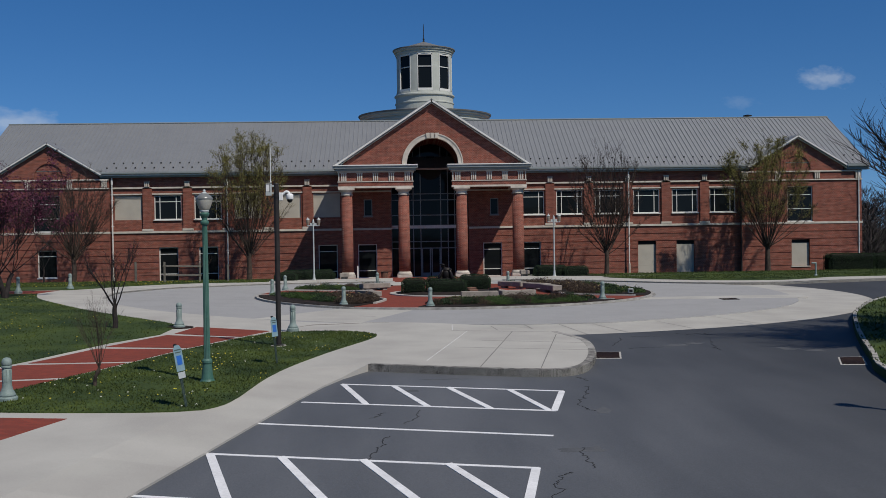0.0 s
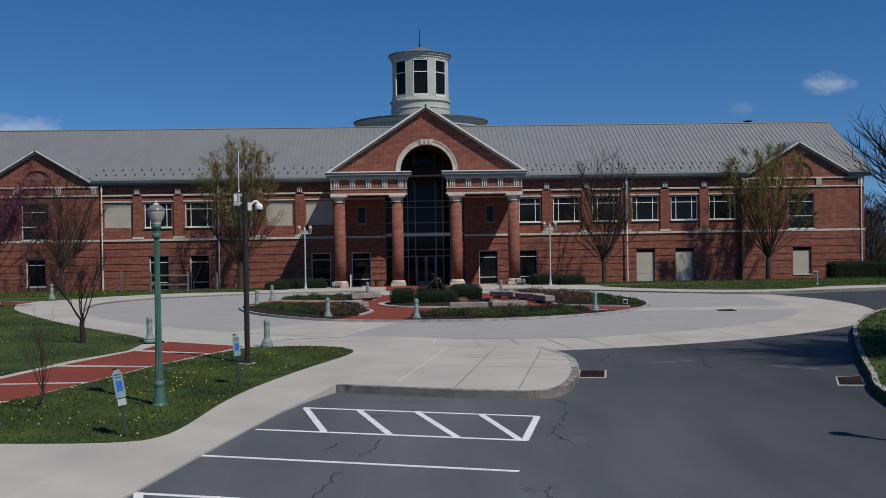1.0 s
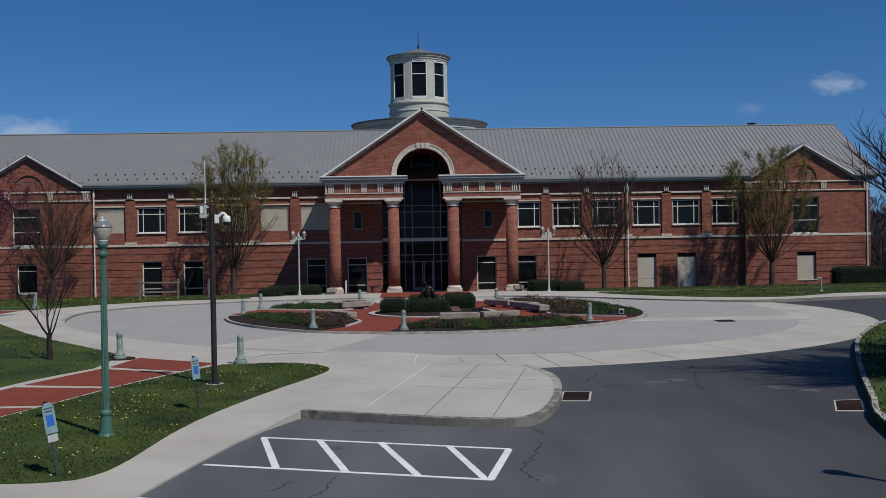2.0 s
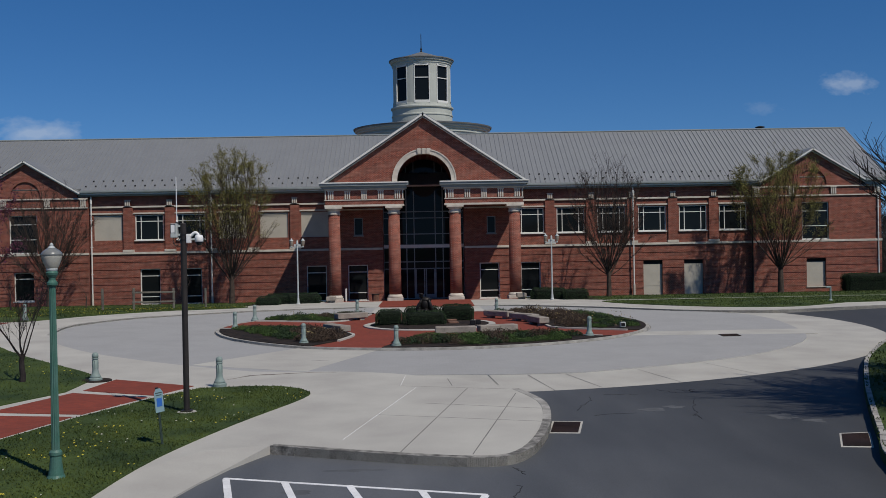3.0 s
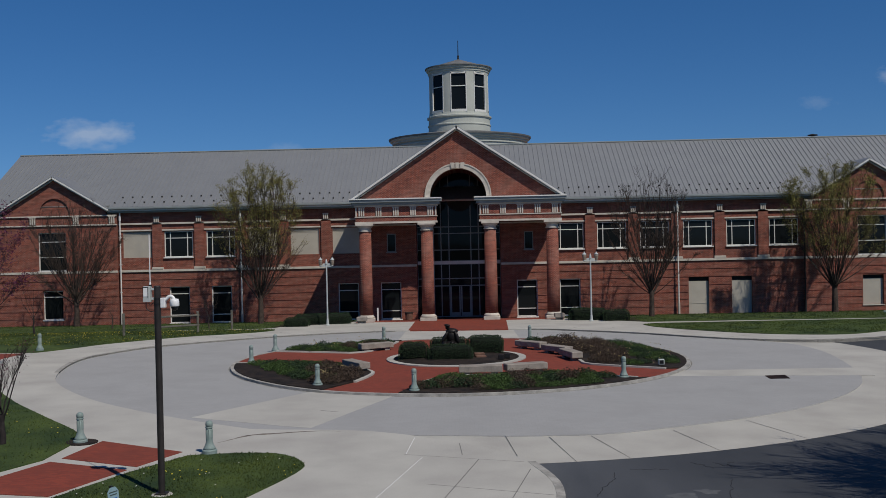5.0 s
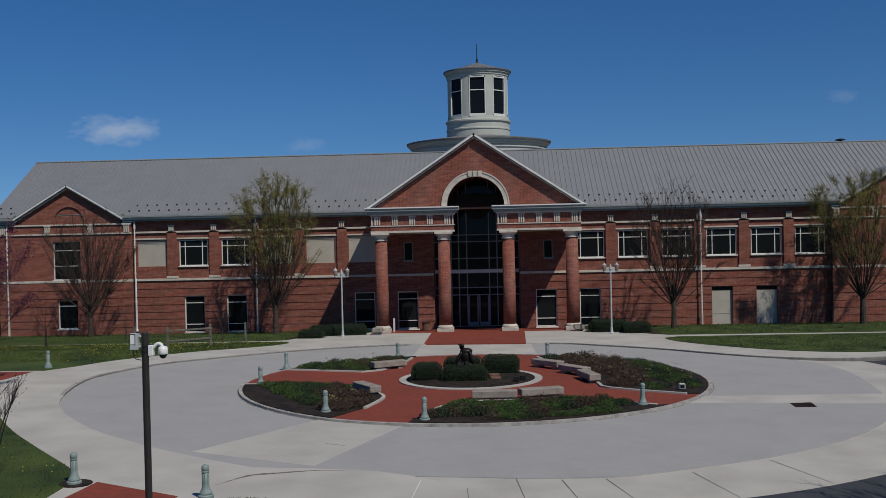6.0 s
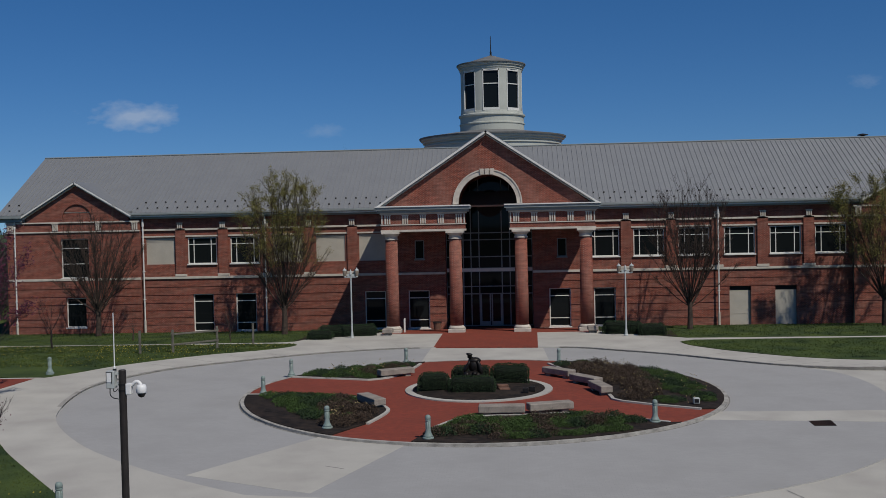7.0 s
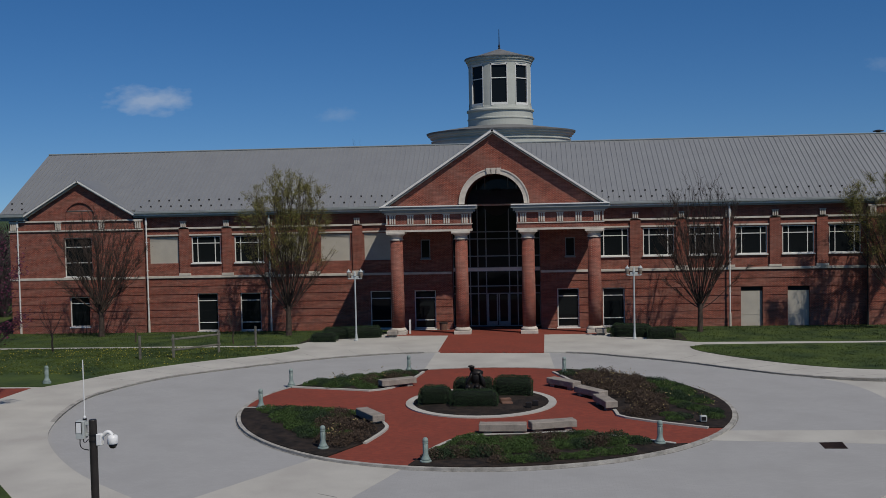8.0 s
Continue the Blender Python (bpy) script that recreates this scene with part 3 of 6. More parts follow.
def seam_mesh(d0):
    me = bpy.data.meshes.new("seam")
    bm = boxes((-0.017, 0.017, d0, length - 0.1, 0.0, 0.042))
    bm.to_mesh(me)
    bm.free()
    me.materials.append(M_SEAM)
    return me
seams = (seam_mesh(0.02), seam_mesh(0.4))
k = 8.15 - 0.4 * 116
while k < 38.65:
    o = new("seam", seams[27.75 < abs(k) < 36.75])
    o.parent = roof
    o.matrix_local = Matrix.Translation((k, RY0, RZ0)) @ Matrix.Rotation(slope, 4, "X")
    k += 0.4
bm = bmesh.new()
for row, d in enumerate((0.6, 1.5)):
    x = 8.15 - 0.8 * 58 + 0.4 * (1 - row)
    while x < 38.4:
        if abs(x) > 8 - d and not 27.6 < abs(x) < 36.9:
            box(bm, x - 0.055, x + 0.055, d - 0.035, d + 0.035, 0.0, 0.12, m=Matrix.Translation((0, RY0, RZ0)) @ Matrix.Rotation(slope, 4, "X"))
        x += 0.8
tagged(part("snow_guards", bm, M_DARK, roof, "small dark snow guards"), kind="stuff")
for a, b in ((-28.0, -7.4), (7.6, 28.0)):
    part("gutter", boxes((a, b, 4.24, 4.42, 8.84, 9.02), bevel=0.03), M_TRIM, house)
    part("fascia", boxes((a, b, 4.42, 4.5, 8.70, 8.99)), M_WHITE, house)
    part("eave_soffit", boxes((a, b, 4.5, YW + 0.2, 8.70, 8.86)), M_TRIM, house)
    part("eave_mould", boxes((a, b, 4.62, 4.78, 8.56, 8.70), bevel=0.02), M_TRIM, house)
part("roof_vent", lathe([(0.16, 0), (0.16, 0.25), (0.42, 0.27), (0.42, 0.34), (0.1, 0.42)], 14, (31.0, 13.3, 14.0)), M_DARK, house, "dark roof vent")

# downpipes
for x, y in ((-37.3, YW - 0.5), (-27.0, YW - 0.35), (-17.3, YW - 0.35), (17.35, YW - 0.35), (27.2, YW - 0.5), (37.7, YW - 0.5)):
    # one pipe is near-black: the projecting bay's shade is put into its colour
    dark = x == 27.2
    bm = lathe([(0.055, 0.55), (0.055, 8.55)], 10, (x, y, 0))
    lathe([(0.085, 7.95), (0.085, 8.35)], 10, (x, y, 0), bm)
    pipe = part("downpipe", bm, M_DARK if dark else M_WHITE, house, "downpipe coloured near-black for the bay's shade" if dark else "white downpipe")
    part("boot", lathe([(0.09, -0.6), (0.09, 0.5), (0.075, 0.62)], 10, (x, y, 0)), M_DARK if dark else M_CREAM, pipe)
    for z in (2.2, 4.4, 6.6):
        part("bracket", boxes((x - 0.09, x + 0.09, y - 0.07, y + 0.12, z, z + 0.05)), M_DARK if dark else M_WHITE, pipe)

# portico
PX = 0.12
FLOOR = -0.1
for c in (-6.98, -2.36, 2.36, 6.98):
    x = PX + c
    col = new("column")
    col.parent = house
    tagged(col, "round red brick column with cream base and capital")
    part("plinth", boxes((x - 0.61, x + 0.61, -0.61, 0.61, FLOOR - 0.15, 0.12), bevel=0.02), M_CREAM, col)
    part("base", lathe([(0.56, 0.12), (0.59, 0.17), (0.59, 0.23), (0.52, 0.29), (0.48, 0.36)], 32, (x, 0, 0)), M_CREAM, col, smooth=True)
    part("shaft", lathe([(0.47, 0.36), (0.47, 2.5), (0.44, 6.62)], 40, (x, 0, 0)), M_BRICK, col, smooth=True)
    part("capital", lathe([(0.50, 6.60), (0.50, 6.68), (0.45, 6.70), (0.45, 6.86), (0.52, 6.90), (0.58, 7.0), (0.60, 7.02)], 32, (x, 0, 0)), M_CREAM, col)
    part("abacus", boxes((x - 0.66, x + 0.66, -0.66, 0.66, 7.02, 7.18), bevel=0.015), M_CREAM, col)
for a, b, ends in ((-7.5, -1.48, -1), (1.72, 7.74, 1)):
    outer = a if ends < 0 else b
    s = ends
    for z0, z1, o, mt, nm in ((7.18, 7.32, 0.05, M_CREAM, "architrave"), (7.32, 7.65, 0.0, M_BRICK, "beam"), (7.65, 7.72, 0.06, M_CREAM, "taenia"), (7.72, 8.42, 0.0, M_BRICK, "frieze"),
                              (8.42, 8.54, 0.10, M_CREAM, "bed_mould"), (8.54, 8.74, 0.26, M_TRIM, "cornice"), (8.74, 8.94, 0.46, M_TRIM, "cornice"), (8.94, 9.02, 0.55, M_WHITE, "cornice")):
        e = min(o, 0.4)
        bm = boxes((a - e, b + e, -0.5 - o, 0.45 + (o if o < 0.1 else 0), z0, z1))
        x0, x1 = (outer - e, outer + 0.9) if s < 0 else (outer - 0.9, outer + e)
        box(bm, x0, x1, 0.45 + (o if o < 0.1 else 0), YW - 0.25, z0, z1)
        part(nm, bm, mt, house)
    for x in (a + 0.05, b - 0.05):
        part("end_bar", boxes((x - 0.05, x + 0.05, -0.58, -0.503, 7.73, 8.41), bevel=0.01), M_CREAM, house)
    for k in range(5):
        triglyph(a + 0.45 + k * (b - a - 0.9) / 4, -0.5, 7.74, 8.34, 0.48, 0.08)
# pediment with the arch cut through it
AX, AZ, AR = PX + 0.03, 9.06, 2.11
ped = [(PX - 7.35, 9.02), (AX - AR, 9.02)] + [(AX + AR * math.cos(radians(180 - 6 * k)), AZ + AR * math.sin(radians(180 - 6 * k))) for k in range(31)] + [(AX + AR, 9.02), (PX + 7.35, 9.02), (PX, 14.0)]
part("pediment", extrude_xz(bmesh.new(), ped, -0.45, 0.05), M_BRICK, house)
ring = [(AX + q * math.cos(radians(a)), AZ + q * math.sin(radians(a))) for q, rng in ((AR + 0.28, range(0, 181, 6)), (AR - 0.02, range(180, -1, -6))) for a in rng]
part("archivolt", extrude_xz(bmesh.new(), ring, -0.55, 0.0), M_CREAM, house, "cream stone arch band")
ring = [(AX + q * math.cos(radians(a)), AZ + q * math.sin(radians(a))) for q, rng in ((AR + 0.37, range(0, 181, 6)), (AR + 0.28, range(180, -1, -6))) for a in rng]
part("arch_mould", extrude_xz(bmesh.new(), ring, -0.6, -0.2), M_CREAM, house)
key = new("keystone")
key.parent = house
for k in (-1, 0, 1):
    u0, u1 = k * 0.33 - 0.13, k * 0.33 + 0.13
    part("key_block", extrude_xz(bmesh.new(), [(AX + u0 * 1.0, AZ + AR - 0.03), (AX + u1 * 1.0, AZ + AR - 0.03), (AX + u1 * 1.15, AZ + AR + 0.39), (AX + u0 * 1.15, AZ + AR + 0.39)], -0.66, -0.3), M_CREAM, key)
for q in (-1, 1):
    a, b = Vector((PX + q * 7.95, 0, 8.98)), Vector((PX, 0, 14.24))
    d = b - a
    ang = math.atan2(d.z, d.x)
    m = Matrix.Translation((a.x, 0, a.z)) @ Matrix.Rotation(-ang, 4, "Y")
    f = 1 if q < 0 else -1
    for w0, w1, y0, y1, mt, nm in ((0.0, 0.05, -0.88, 13.2, M_ROOF, "portico_roof"), (-0.13, 0.0, -0.94, 0.1, M_WHITE, "raking_cornice"), (-0.20, -0.13, -0.76, 0.1, M_TRIM, "raking_cornice"), (-0.24, -0.20, -0.60, 0.05, M_WHITE, "raking_cornice")):
        part(nm, box(bmesh.new(), 0.0, d.length + (0.05 if w0 >= 0 else -0.12), y0, y1, *sorted((-q * w0, -q * w1)), m=m), mt, house)
# porch vault and side ceilings
bm = bmesh.new()
prof = [(AX + 2.2 * math.cos(radians(a)), AZ + 2.2 * math.sin(radians(a))) for a in range(180, -1, -10)]
for y0, y1 in ((0.05, 7.0),):
    for (xa, za), (xb, zb) in zip(prof, prof[1:]):
        bm.faces.new([bm.verts.new(p) for p in ((xa, y0, za), (xa, y1, za), (xb, y1, zb), (xb, y0, zb))])
bmesh.ops.solidify(bm, geom=bm.faces[:], thickness=0.15)
part("porch_vault", bm, M_BRICK, house)
part("porch_ceiling", boxes((-7.3, AX - 2.15, 0.4, YW + 0.3, 8.9, 9.0), (AX + 2.15, 7.5, 0.4, YW + 0.3, 8.9, 9.0)), M_BRICK, house)
# glazed entrance, set back in a recess
YG = 6.3
part("recess_wall", boxes((-3.65, -3.3, YW + 0.35, YG + 0.4, -0.6, 12), (3.4, 3.75, YW + 0.35, YG + 0.4, -0.6, 12)), M_BRICK, house)
for q in (-1, 1):
    part("wall", extrude_xz(bmesh.new(), [(PX + q * 3.35, 9.0), (PX + q * 7.3, 9.0), (PX + q * 3.35, 11.7)], YW, YW + 0.35), M_BRICK, house)
ent = new("entrance_glazing")
ent.parent = house
tagged(ent, "dark glazed entrance screen with grey metal bars")
gx = [-3.3, -1.98, -1.38, -0.74, 1.03, 1.66, 2.26, 3.4]
gz = [-0.35, 2.15, 2.73, 3.9, 4.15, 5.05, 6.38, 6.92, 11.4]
for x in gx:
    part("mullion", boxes((x - 0.04, x + 0.04, YG - 0.06, YG + 0.08, -0.35, 11.4)), M_BAR, ent)
for z in gz:
    part("transom", boxes((-3.3, 3.4, YG - 0.05, YG + 0.07, z - 0.04, z + 0.04)), M_BAR, ent)
part("spandrel", boxes((-3.3, 3.4, YG - 0.07, YG + 0.05, 3.9, 4.15)), M_WHITE, ent)
for a, b in zip(gx, gx[1:]):
    for c, d in zip(gz, gz[1:]):
        if c != 3.9:
            part("pane", boxes((a + 0.04, b - 0.04, YG, YG + 0.012, c + 0.04, d - 0.04)), M_GLASS, ent)
part("door", boxes((-0.70, 0.10, YG - 0.09, YG - 0.062, -0.3, 0.0), (-0.70, -0.58, YG - 0.09, YG - 0.062, 0.0, 2.1), (0.02, 0.12, YG - 0.09, YG - 0.062, 0.0, 2.1)), M_BAR, ent)
part("door", boxes((0.17, 0.99, YG - 0.09, YG - 0.062, -0.3, 0.0), (0.87, 0.99, YG - 0.09, YG - 0.062, 0.0, 2.1), (0.17, 0.27, YG - 0.09, YG - 0.062, 0.0, 2.1)), M_BAR, ent)
part("oculus", lathe([(0.95, -0.05), (1.05, -0.05), (1.05, 0.05), (0.95, 0.05)], 32), M_DARK, ent).matrix_local = pose(AX, YG - 0.1, 9.2, 90)
# added sheet, near-black in place of the unlit room behind the glass
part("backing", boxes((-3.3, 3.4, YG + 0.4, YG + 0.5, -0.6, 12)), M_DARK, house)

# drum and lantern
TX, TY = 0.2, 22.4
part("rear_block", boxes((-11, 11, 18.0, 31.0, -0.95, 12.6)), M_BRICK, house)
part("drum", lathe([(6.35, 11.5), (6.35, 15.05), (6.55, 15.12), (6.55, 15.25), (6.75, 15.35), (6.75, 15.52)], 72, (TX, TY, 0)), M_TOWER, house, "pale round drum", smooth=False)
part("drum_band", lathe([(6.42, 14.78), (6.46, 14.80), (6.46, 14.9), (6.42, 14.92)], 72, (TX, TY, 0)), M_TOWER, house)
part("drum_roof", lathe([(6.86, 15.49), (6.90, 15.62), (6.7, 15.66), (3.0, 16.2)], 72, (TX, TY, 0)), M_SLATE, house)
lan = new("lantern")
lan.parent = house
tagged(lan, "pale round lantern tower with tall dark windows")
part("lantern_base", lathe([(3.0, 15.9), (3.0, 16.75), (3.06, 16.8), (3.06, 16.9), (2.98, 16.95), (2.98, 17.45), (3.12, 17.55), (3.12, 17.68), (2.95, 17.75), (2.9, 18.0)], 64, (TX, TY, 0)), M_TOWER, lan)
# near-black core in place of the unlit inside
part("lantern_core", lathe([(2.55, 17.9), (2.55, 22.0)], 48, (TX, TY, 0)), M_DARK, lan)
for k in range(8):
    a0 = -90 + 45 * k
    half = 15.0
    bm = bmesh.new()
    n = 6
    for q in range(n):
        u0, u1 = [radians(a0 + half + (45 - 2 * half) * t / n) for t in (q, q + 1)]
        vs = [bm.verts.new((TX + r * math.cos(u), TY + r * math.sin(u), z)) for r, u, z in
              ((2.9, u0, 17.95), (2.9, u1, 17.95), (2.9, u1, 21.75), (2.9, u0, 21.75), (2.5, u0, 17.95), (2.5, u1, 17.95), (2.5, u1, 21.75), (2.5, u0, 21.75))]
        for f in ((0, 1, 2, 3), (7, 6, 5, 4), (1, 5, 6, 2), (4, 0, 3, 7)):
            bm.faces.new([vs[i] for i in f])
    part("lantern_pier", bm, M_TOWER, lan)
    m = Matrix.Translation((TX, TY, 0)) @ Matrix.Rotation(radians(a0), 4, "Z")
    w = 2.83 * math.tan(radians(half))
    win = part("lantern_window", box(bmesh.new(), 2.66, 2.70, -w, w, 18.1, 21.6, m=m), M_GLASS, lan)
    bm = bmesh.new()
    for spec in ((2.66, 2.84, -w, -w + 0.08, 18.0, 21.7), (2.66, 2.84, w - 0.08, w, 18.0, 21.7), (2.66, 2.86, -w, w, 17.95, 18.2), (2.66, 2.84, -w, w, 21.55, 21.75), (2.66, 2.78, -w + 0.08, w - 0.08, 20.35, 20.43)):
        box(bm, *spec, m=m)
    part("frame", bm, M_WHITE, win)
part("lantern_cornice", lathe([(2.90, 21.7), (2.92, 21.85), (2.98, 21.88), (2.98, 21.95), (2.94, 21.97), (2.94, 22.06), (3.1, 22.12), (3.1, 22.22), (3.16, 22.24), (3.16, 22.32)], 64, (TX, TY, 0)), M_TOWER, lan)
bm = bmesh.new()
top = bm.verts.new((TX, TY, 23.38))
rim = [bm.verts.new((TX + 3.2 * math.cos(radians(22.5 + 45 * k)), TY + 3.2 * math.sin(radians(22.5 + 45 * k)), 22.36)) for k in range(8)]
for k in range(8):
    bm.faces.new((rim[k], rim[(k + 1) % 8], top))
bm.faces.new(list(reversed(rim)))
part("lantern_roof", bm, M_SLATE, lan)
part("lantern_gutter", lathe([(3.16, 22.3), (3.24, 22.33), (3.24, 22.42), (3.1, 22.44)], 64, (TX, TY, 0)), M_SLATE, lan)
part("spire", lathe([(0.14, 23.2), (0.1, 23.42), (0.07, 23.5), (0.1, 23.62), (0.045, 23.8), (0.028, 25.1), (0.01, 25.2)], 10, (TX, TY, 0)), M_DARK, lan, "thin dark spire")

# ---------------- ground details ----------------
def lawn(name, pts, label, top=WALKZ + 0.03):
    return setting(name, plate(pts, top, 0.3), M_GRASS, label, "lawn")

STRIP = spline([(-6.3, -47.3), (-4.6, -47.2), (-3.6, -48.3), (-3.55, -49.6), (-4.7, -53.3), (-5.6, -57.0), (-6.0, -60.6)], 4) + spline([(-6.0, -60.6), (-6.25, -61.8), (-7.0, -62.4), (-9.9, -62.1), (-11.9, -61.6)], 4)[1:] + [(-11.2, -59.8), (-10.12, -56.3), (-8.9, -52.2), (-7.8, -49.4), (-6.85, -47.5)]
WEST = [(-10.6, -45.6)] + spline([(-10.75, -45.0), (-11.4, -44.0), (-13.4, -41.6), (-15.8, -38.6), (-18.2, -35.0), (-20.6, -31.0), (-22.0, -27.2)], 4) + [(-80, -28.2), (-80, -95), (-22.3, -95), (-16.4, -68), (-13.3, -56.0), (-11.6, -50.2), (-10.6, -48.0)]
FRONTL = spline([(-21.6, -23.4), (-20.7, -21.7), (-19.7, -19.3), (-17.6, -16.2), (-15.2, -13.4), (-12.7, -10.3), (-12.2, -8.2)], 4) + [(-12.6, -7.3), (-14, -6.9), (-80, -7.7), (-80, -23.9)]
WALLL = [(-80, -6.6), (-14, -6.0), (-12.9, -5.5), (-12.5, -4.3), (-7.9, -0.2), (-7.7, 4.9), (-80, 4.9)]
FRONTR = spline([(12.2, -8.8), (12.5, -10.7), (14.4, -13.5), (17.3, -16.3), (20.2, -17.6), (22.8, -17.5), (26.6, -14.9)], 4) + [(33, -14.2), (59, -13.8), (59, -7.6), (24, -7.6), (13.2, -7.8)]
WALLR = [(8.0, 4.9), (7.9, -0.6), (11.9, -5.2), (13, -6.3), (24, -6.6), (59, -6.6), (59, 4.9)]
lawn("lawn_strip", STRIP, "narrow strip of bright grass dotted with dandelions beside the walk")
lawn("lawn_west", WEST, "mown grass beside the brick path with dandelions")
lawn("lawn_front_west", FRONTL, "grass full of dandelions along the ring walk")
lawn("lawn_wall_west", WALLL, "shaded grass along the brick wall")
lawn("lawn_front_east", FRONTR, "smooth green grass along the ring kerb")
lawn("lawn_wall_east", WALLR, "green grass along the brick wall")
VERGE = spline([(8.6, -100), (6.9, -78), (7.0, -66), (8.35, -59.0), (9.5, -55.9), (11.3, -51.4), (13.2, -47.0), (15.2, -42.8), (18.3, -37.7), (21.0, -34.6), (27, -30.5), (40, -27), (59, -25)], 10)
lawn("lawn_verge", VERGE + [(59, -100)], "grass verge beside the drive behind a granite kerb", ROAD + 0.2)
gk = thing("kerb_verge", "kerb of pale rough granite blocks", "kerb", kind="structure")
for q in ribbon(VERGE, -0.02, -0.15):
    a, b, c, d = [Vector(p) for p in q]
    k = 0.02
    q2 = [a.lerp(b, k), b.lerp(a, k), c.lerp(d, k), d.lerp(c, k)]
    part("granite_block", plate([tuple(p) for p in q2], ROAD + 0.23 + random.uniform(-0.012, 0.012), 0.35), M_KERB, gk)

# red brick paths
def strip_quads(left, right, cuts):
    """Quads between two edges at the given fractions."""
    def at(line, u):
        seg = [math.dist(a, b) for a, b in zip(line, line[1:])]
        d = u * sum(seg)
        for (a, b), s in zip(zip(line, line[1:]), seg):
            if d <= s + 1e-9:
                return (a[0] + (b[0] - a[0]) * d / s, a[1] + (b[1] - a[1]) * d / s)
            d -= s
        return line[-1]
    return [[at(left, u), at(left, v), at(right, v), at(right, u)] for u, v in cuts]
LB = [(-9.85, -45.3), (-10.15, -47.7), (-11.2, -50.3), (-13.0, -56.0), (-16.1, -68.0)]
RB = [(-7.05, -46.75), (-8.0, -49.2), (-9.08, -52.1), (-10.33, -56.4), (-13.1, -66.0)]
path = thing("brick_path", "red brick path crossed by pale concrete bands", "path", kind="structure")
marks = [0.0, 0.112, 0.265, 0.412, 0.56, 0.71, 0.86, 1.0]
for (u, v) in zip(marks, marks[1:]):
    for q in strip_quads(LB, RB, [(u + 0.012, v - 0.006)]):
        part("brick_panel", plate(q, WALKZ + 0.016, 0.1), M_PAVER, path)
setting("pavement_brick_west", plate([(-22.0, -23.75), (-80, -24.2), (-80, -27.9), (-22.15, -26.75)], WALKZ + 0.006, 0.1), M_PAVER, "red brick paved side path", "pavement")
setting("pavement_brick_near", plate([(-10.6, -62.5), (-8.75, -62.85), (-9.2, -64.6), (-10.6, -70.0), (-16, -72), (-14, -66)], WALKZ + 0.006, 0.1), M_PAVER, "red brick paving beside the walk", "pavement")
setting("pavement_entrance", plate([(-3.15, -10.05), (3.3, -10.45), (3.5, -1.2), (7.8, -1.0), (7.8, 4.6), (3.3, 4.6), (3.3, 6.2), (-3.2, 6.2), (-3.2, 4.6), (-7.6, 4.6), (-7.6, -1.0), (-3.2, -1.2)], WALKZ + 0.006, 0.3), M_PAVER, "red brick paving in front of the doors", "pavement")

# slab joints of the apron and walks
joints = thing("slab_joint", "straight joints between pale concrete slabs", "joint", kind="structure")
def joint(a, b, w=0.025, z=WALKZ + 0.003, mat=None):
    part("joint", plate(ribbon([a, b], -w / 2, w / 2)[0], z, 0.02), mat or M_JOINT, joints)
joint((-0.80, -45.3), (-0.91, -47.5), 0.015, mat=M_PAINT)
joint((-0.45, -47.95), (-2.0, -55.5), 0.013, mat=M_PAINT)
joint((0.52, -46.2), (0.61, -47.7), 0.022)
joint((1.05, -48.25), (-0.72, -56.9), 0.022)
joint((2.33, -49.45), (0.72, -57.3), 0.022)
joint((-0.2, -50.85), (2.72, -52.03), 0.013)
joint((-1.4, -52.44), (2.55, -53.86), 0.013)
joint((-0.95, -47.55), (2.2, -48.65), 0.006)
joint((-4.37, -39.85), (-3.69, -40.24), 0.035, RING + 0.009)
for a, b in (((1.85, -44.6), (2.1, -47.3)), ((3.15, -44.98), (3.63, -48.0)), ((4.39, -44.9), (5.09, -47.6)), ((6.92, -44.2), (7.65, -46.8)), ((9.5, -42.8), (10.5, -45.4))):
    bm = bmesh.new()
    for q in range(4):
        p0, p1 = Vector(a).lerp(Vector(b), q / 4), Vector(a).lerp(Vector(b), (q + 1) / 4)
        bm.faces.new([bm.verts.new((c[0], c[1], band_z(*c) + 0.003)) for c in ribbon([tuple(p0), tuple(p1)], -0.011, 0.011)[0]])
    part("joint", bm, M_JOINT, joints)
for k, (x, y) in enumerate(BACK[2:100:3]):
    if (x < -2 or x > 5) and y > -22:
        d = Vector((x + 0.5, y + 27)).normalized()
        joint((x + d.x * 0.25, y + d.y * 0.25), (x + d.x * 2.6, y + d.y * 2.6), 0.008)

# parking bay paint
bays = thing("parking_marking", "white painted parking bays with hatched aisles on asphalt", "marking", kind="structure")
def line(a, b, w=0.1, z=0.005):
    part("painted_line", plate(ribbon([a, b], -w / 2, w / 2)[0], ROAD + z, 0.01), M_PAINT, bays)
for a, b in (((-4.06, -58.1), (0.84, -59.8)), ((-4.74, -60.5), (0.31, -62.17)), ((-5.33, -62.78), (-0.11, -64.5)), ((-5.86, -65.24), (-0.68, -66.79)), ((-6.35, -67.76), (-1.2, -69.3)), ((-6.9, -70.4), (-1.75, -71.9)), ((-7.4, -73.0), (-2.25, -74.5))):
    line(a, b)
for a, b in (((-4.0, -58.2), (-3.4, -60.9)), ((-2.85, -58.55), (-2.15, -61.35)), ((-1.63, -58.9), (-0.92, -61.75)), ((-0.31, -59.4), (0.18, -62.1)), ((0.80, -59.85), (0.27, -62.16)),
             ((-5.72, -65.3), (-4.95, -68.2)), ((-4.57, -65.6), (-3.6, -68.55)), ((-3.28, -65.95), (-2.3, -68.95)), ((-1.99, -66.35), (-1.15, -69.1)), ((-0.72, -66.78), (-1.2, -69.3))):
    line(a, b, 0.135, 0.009)

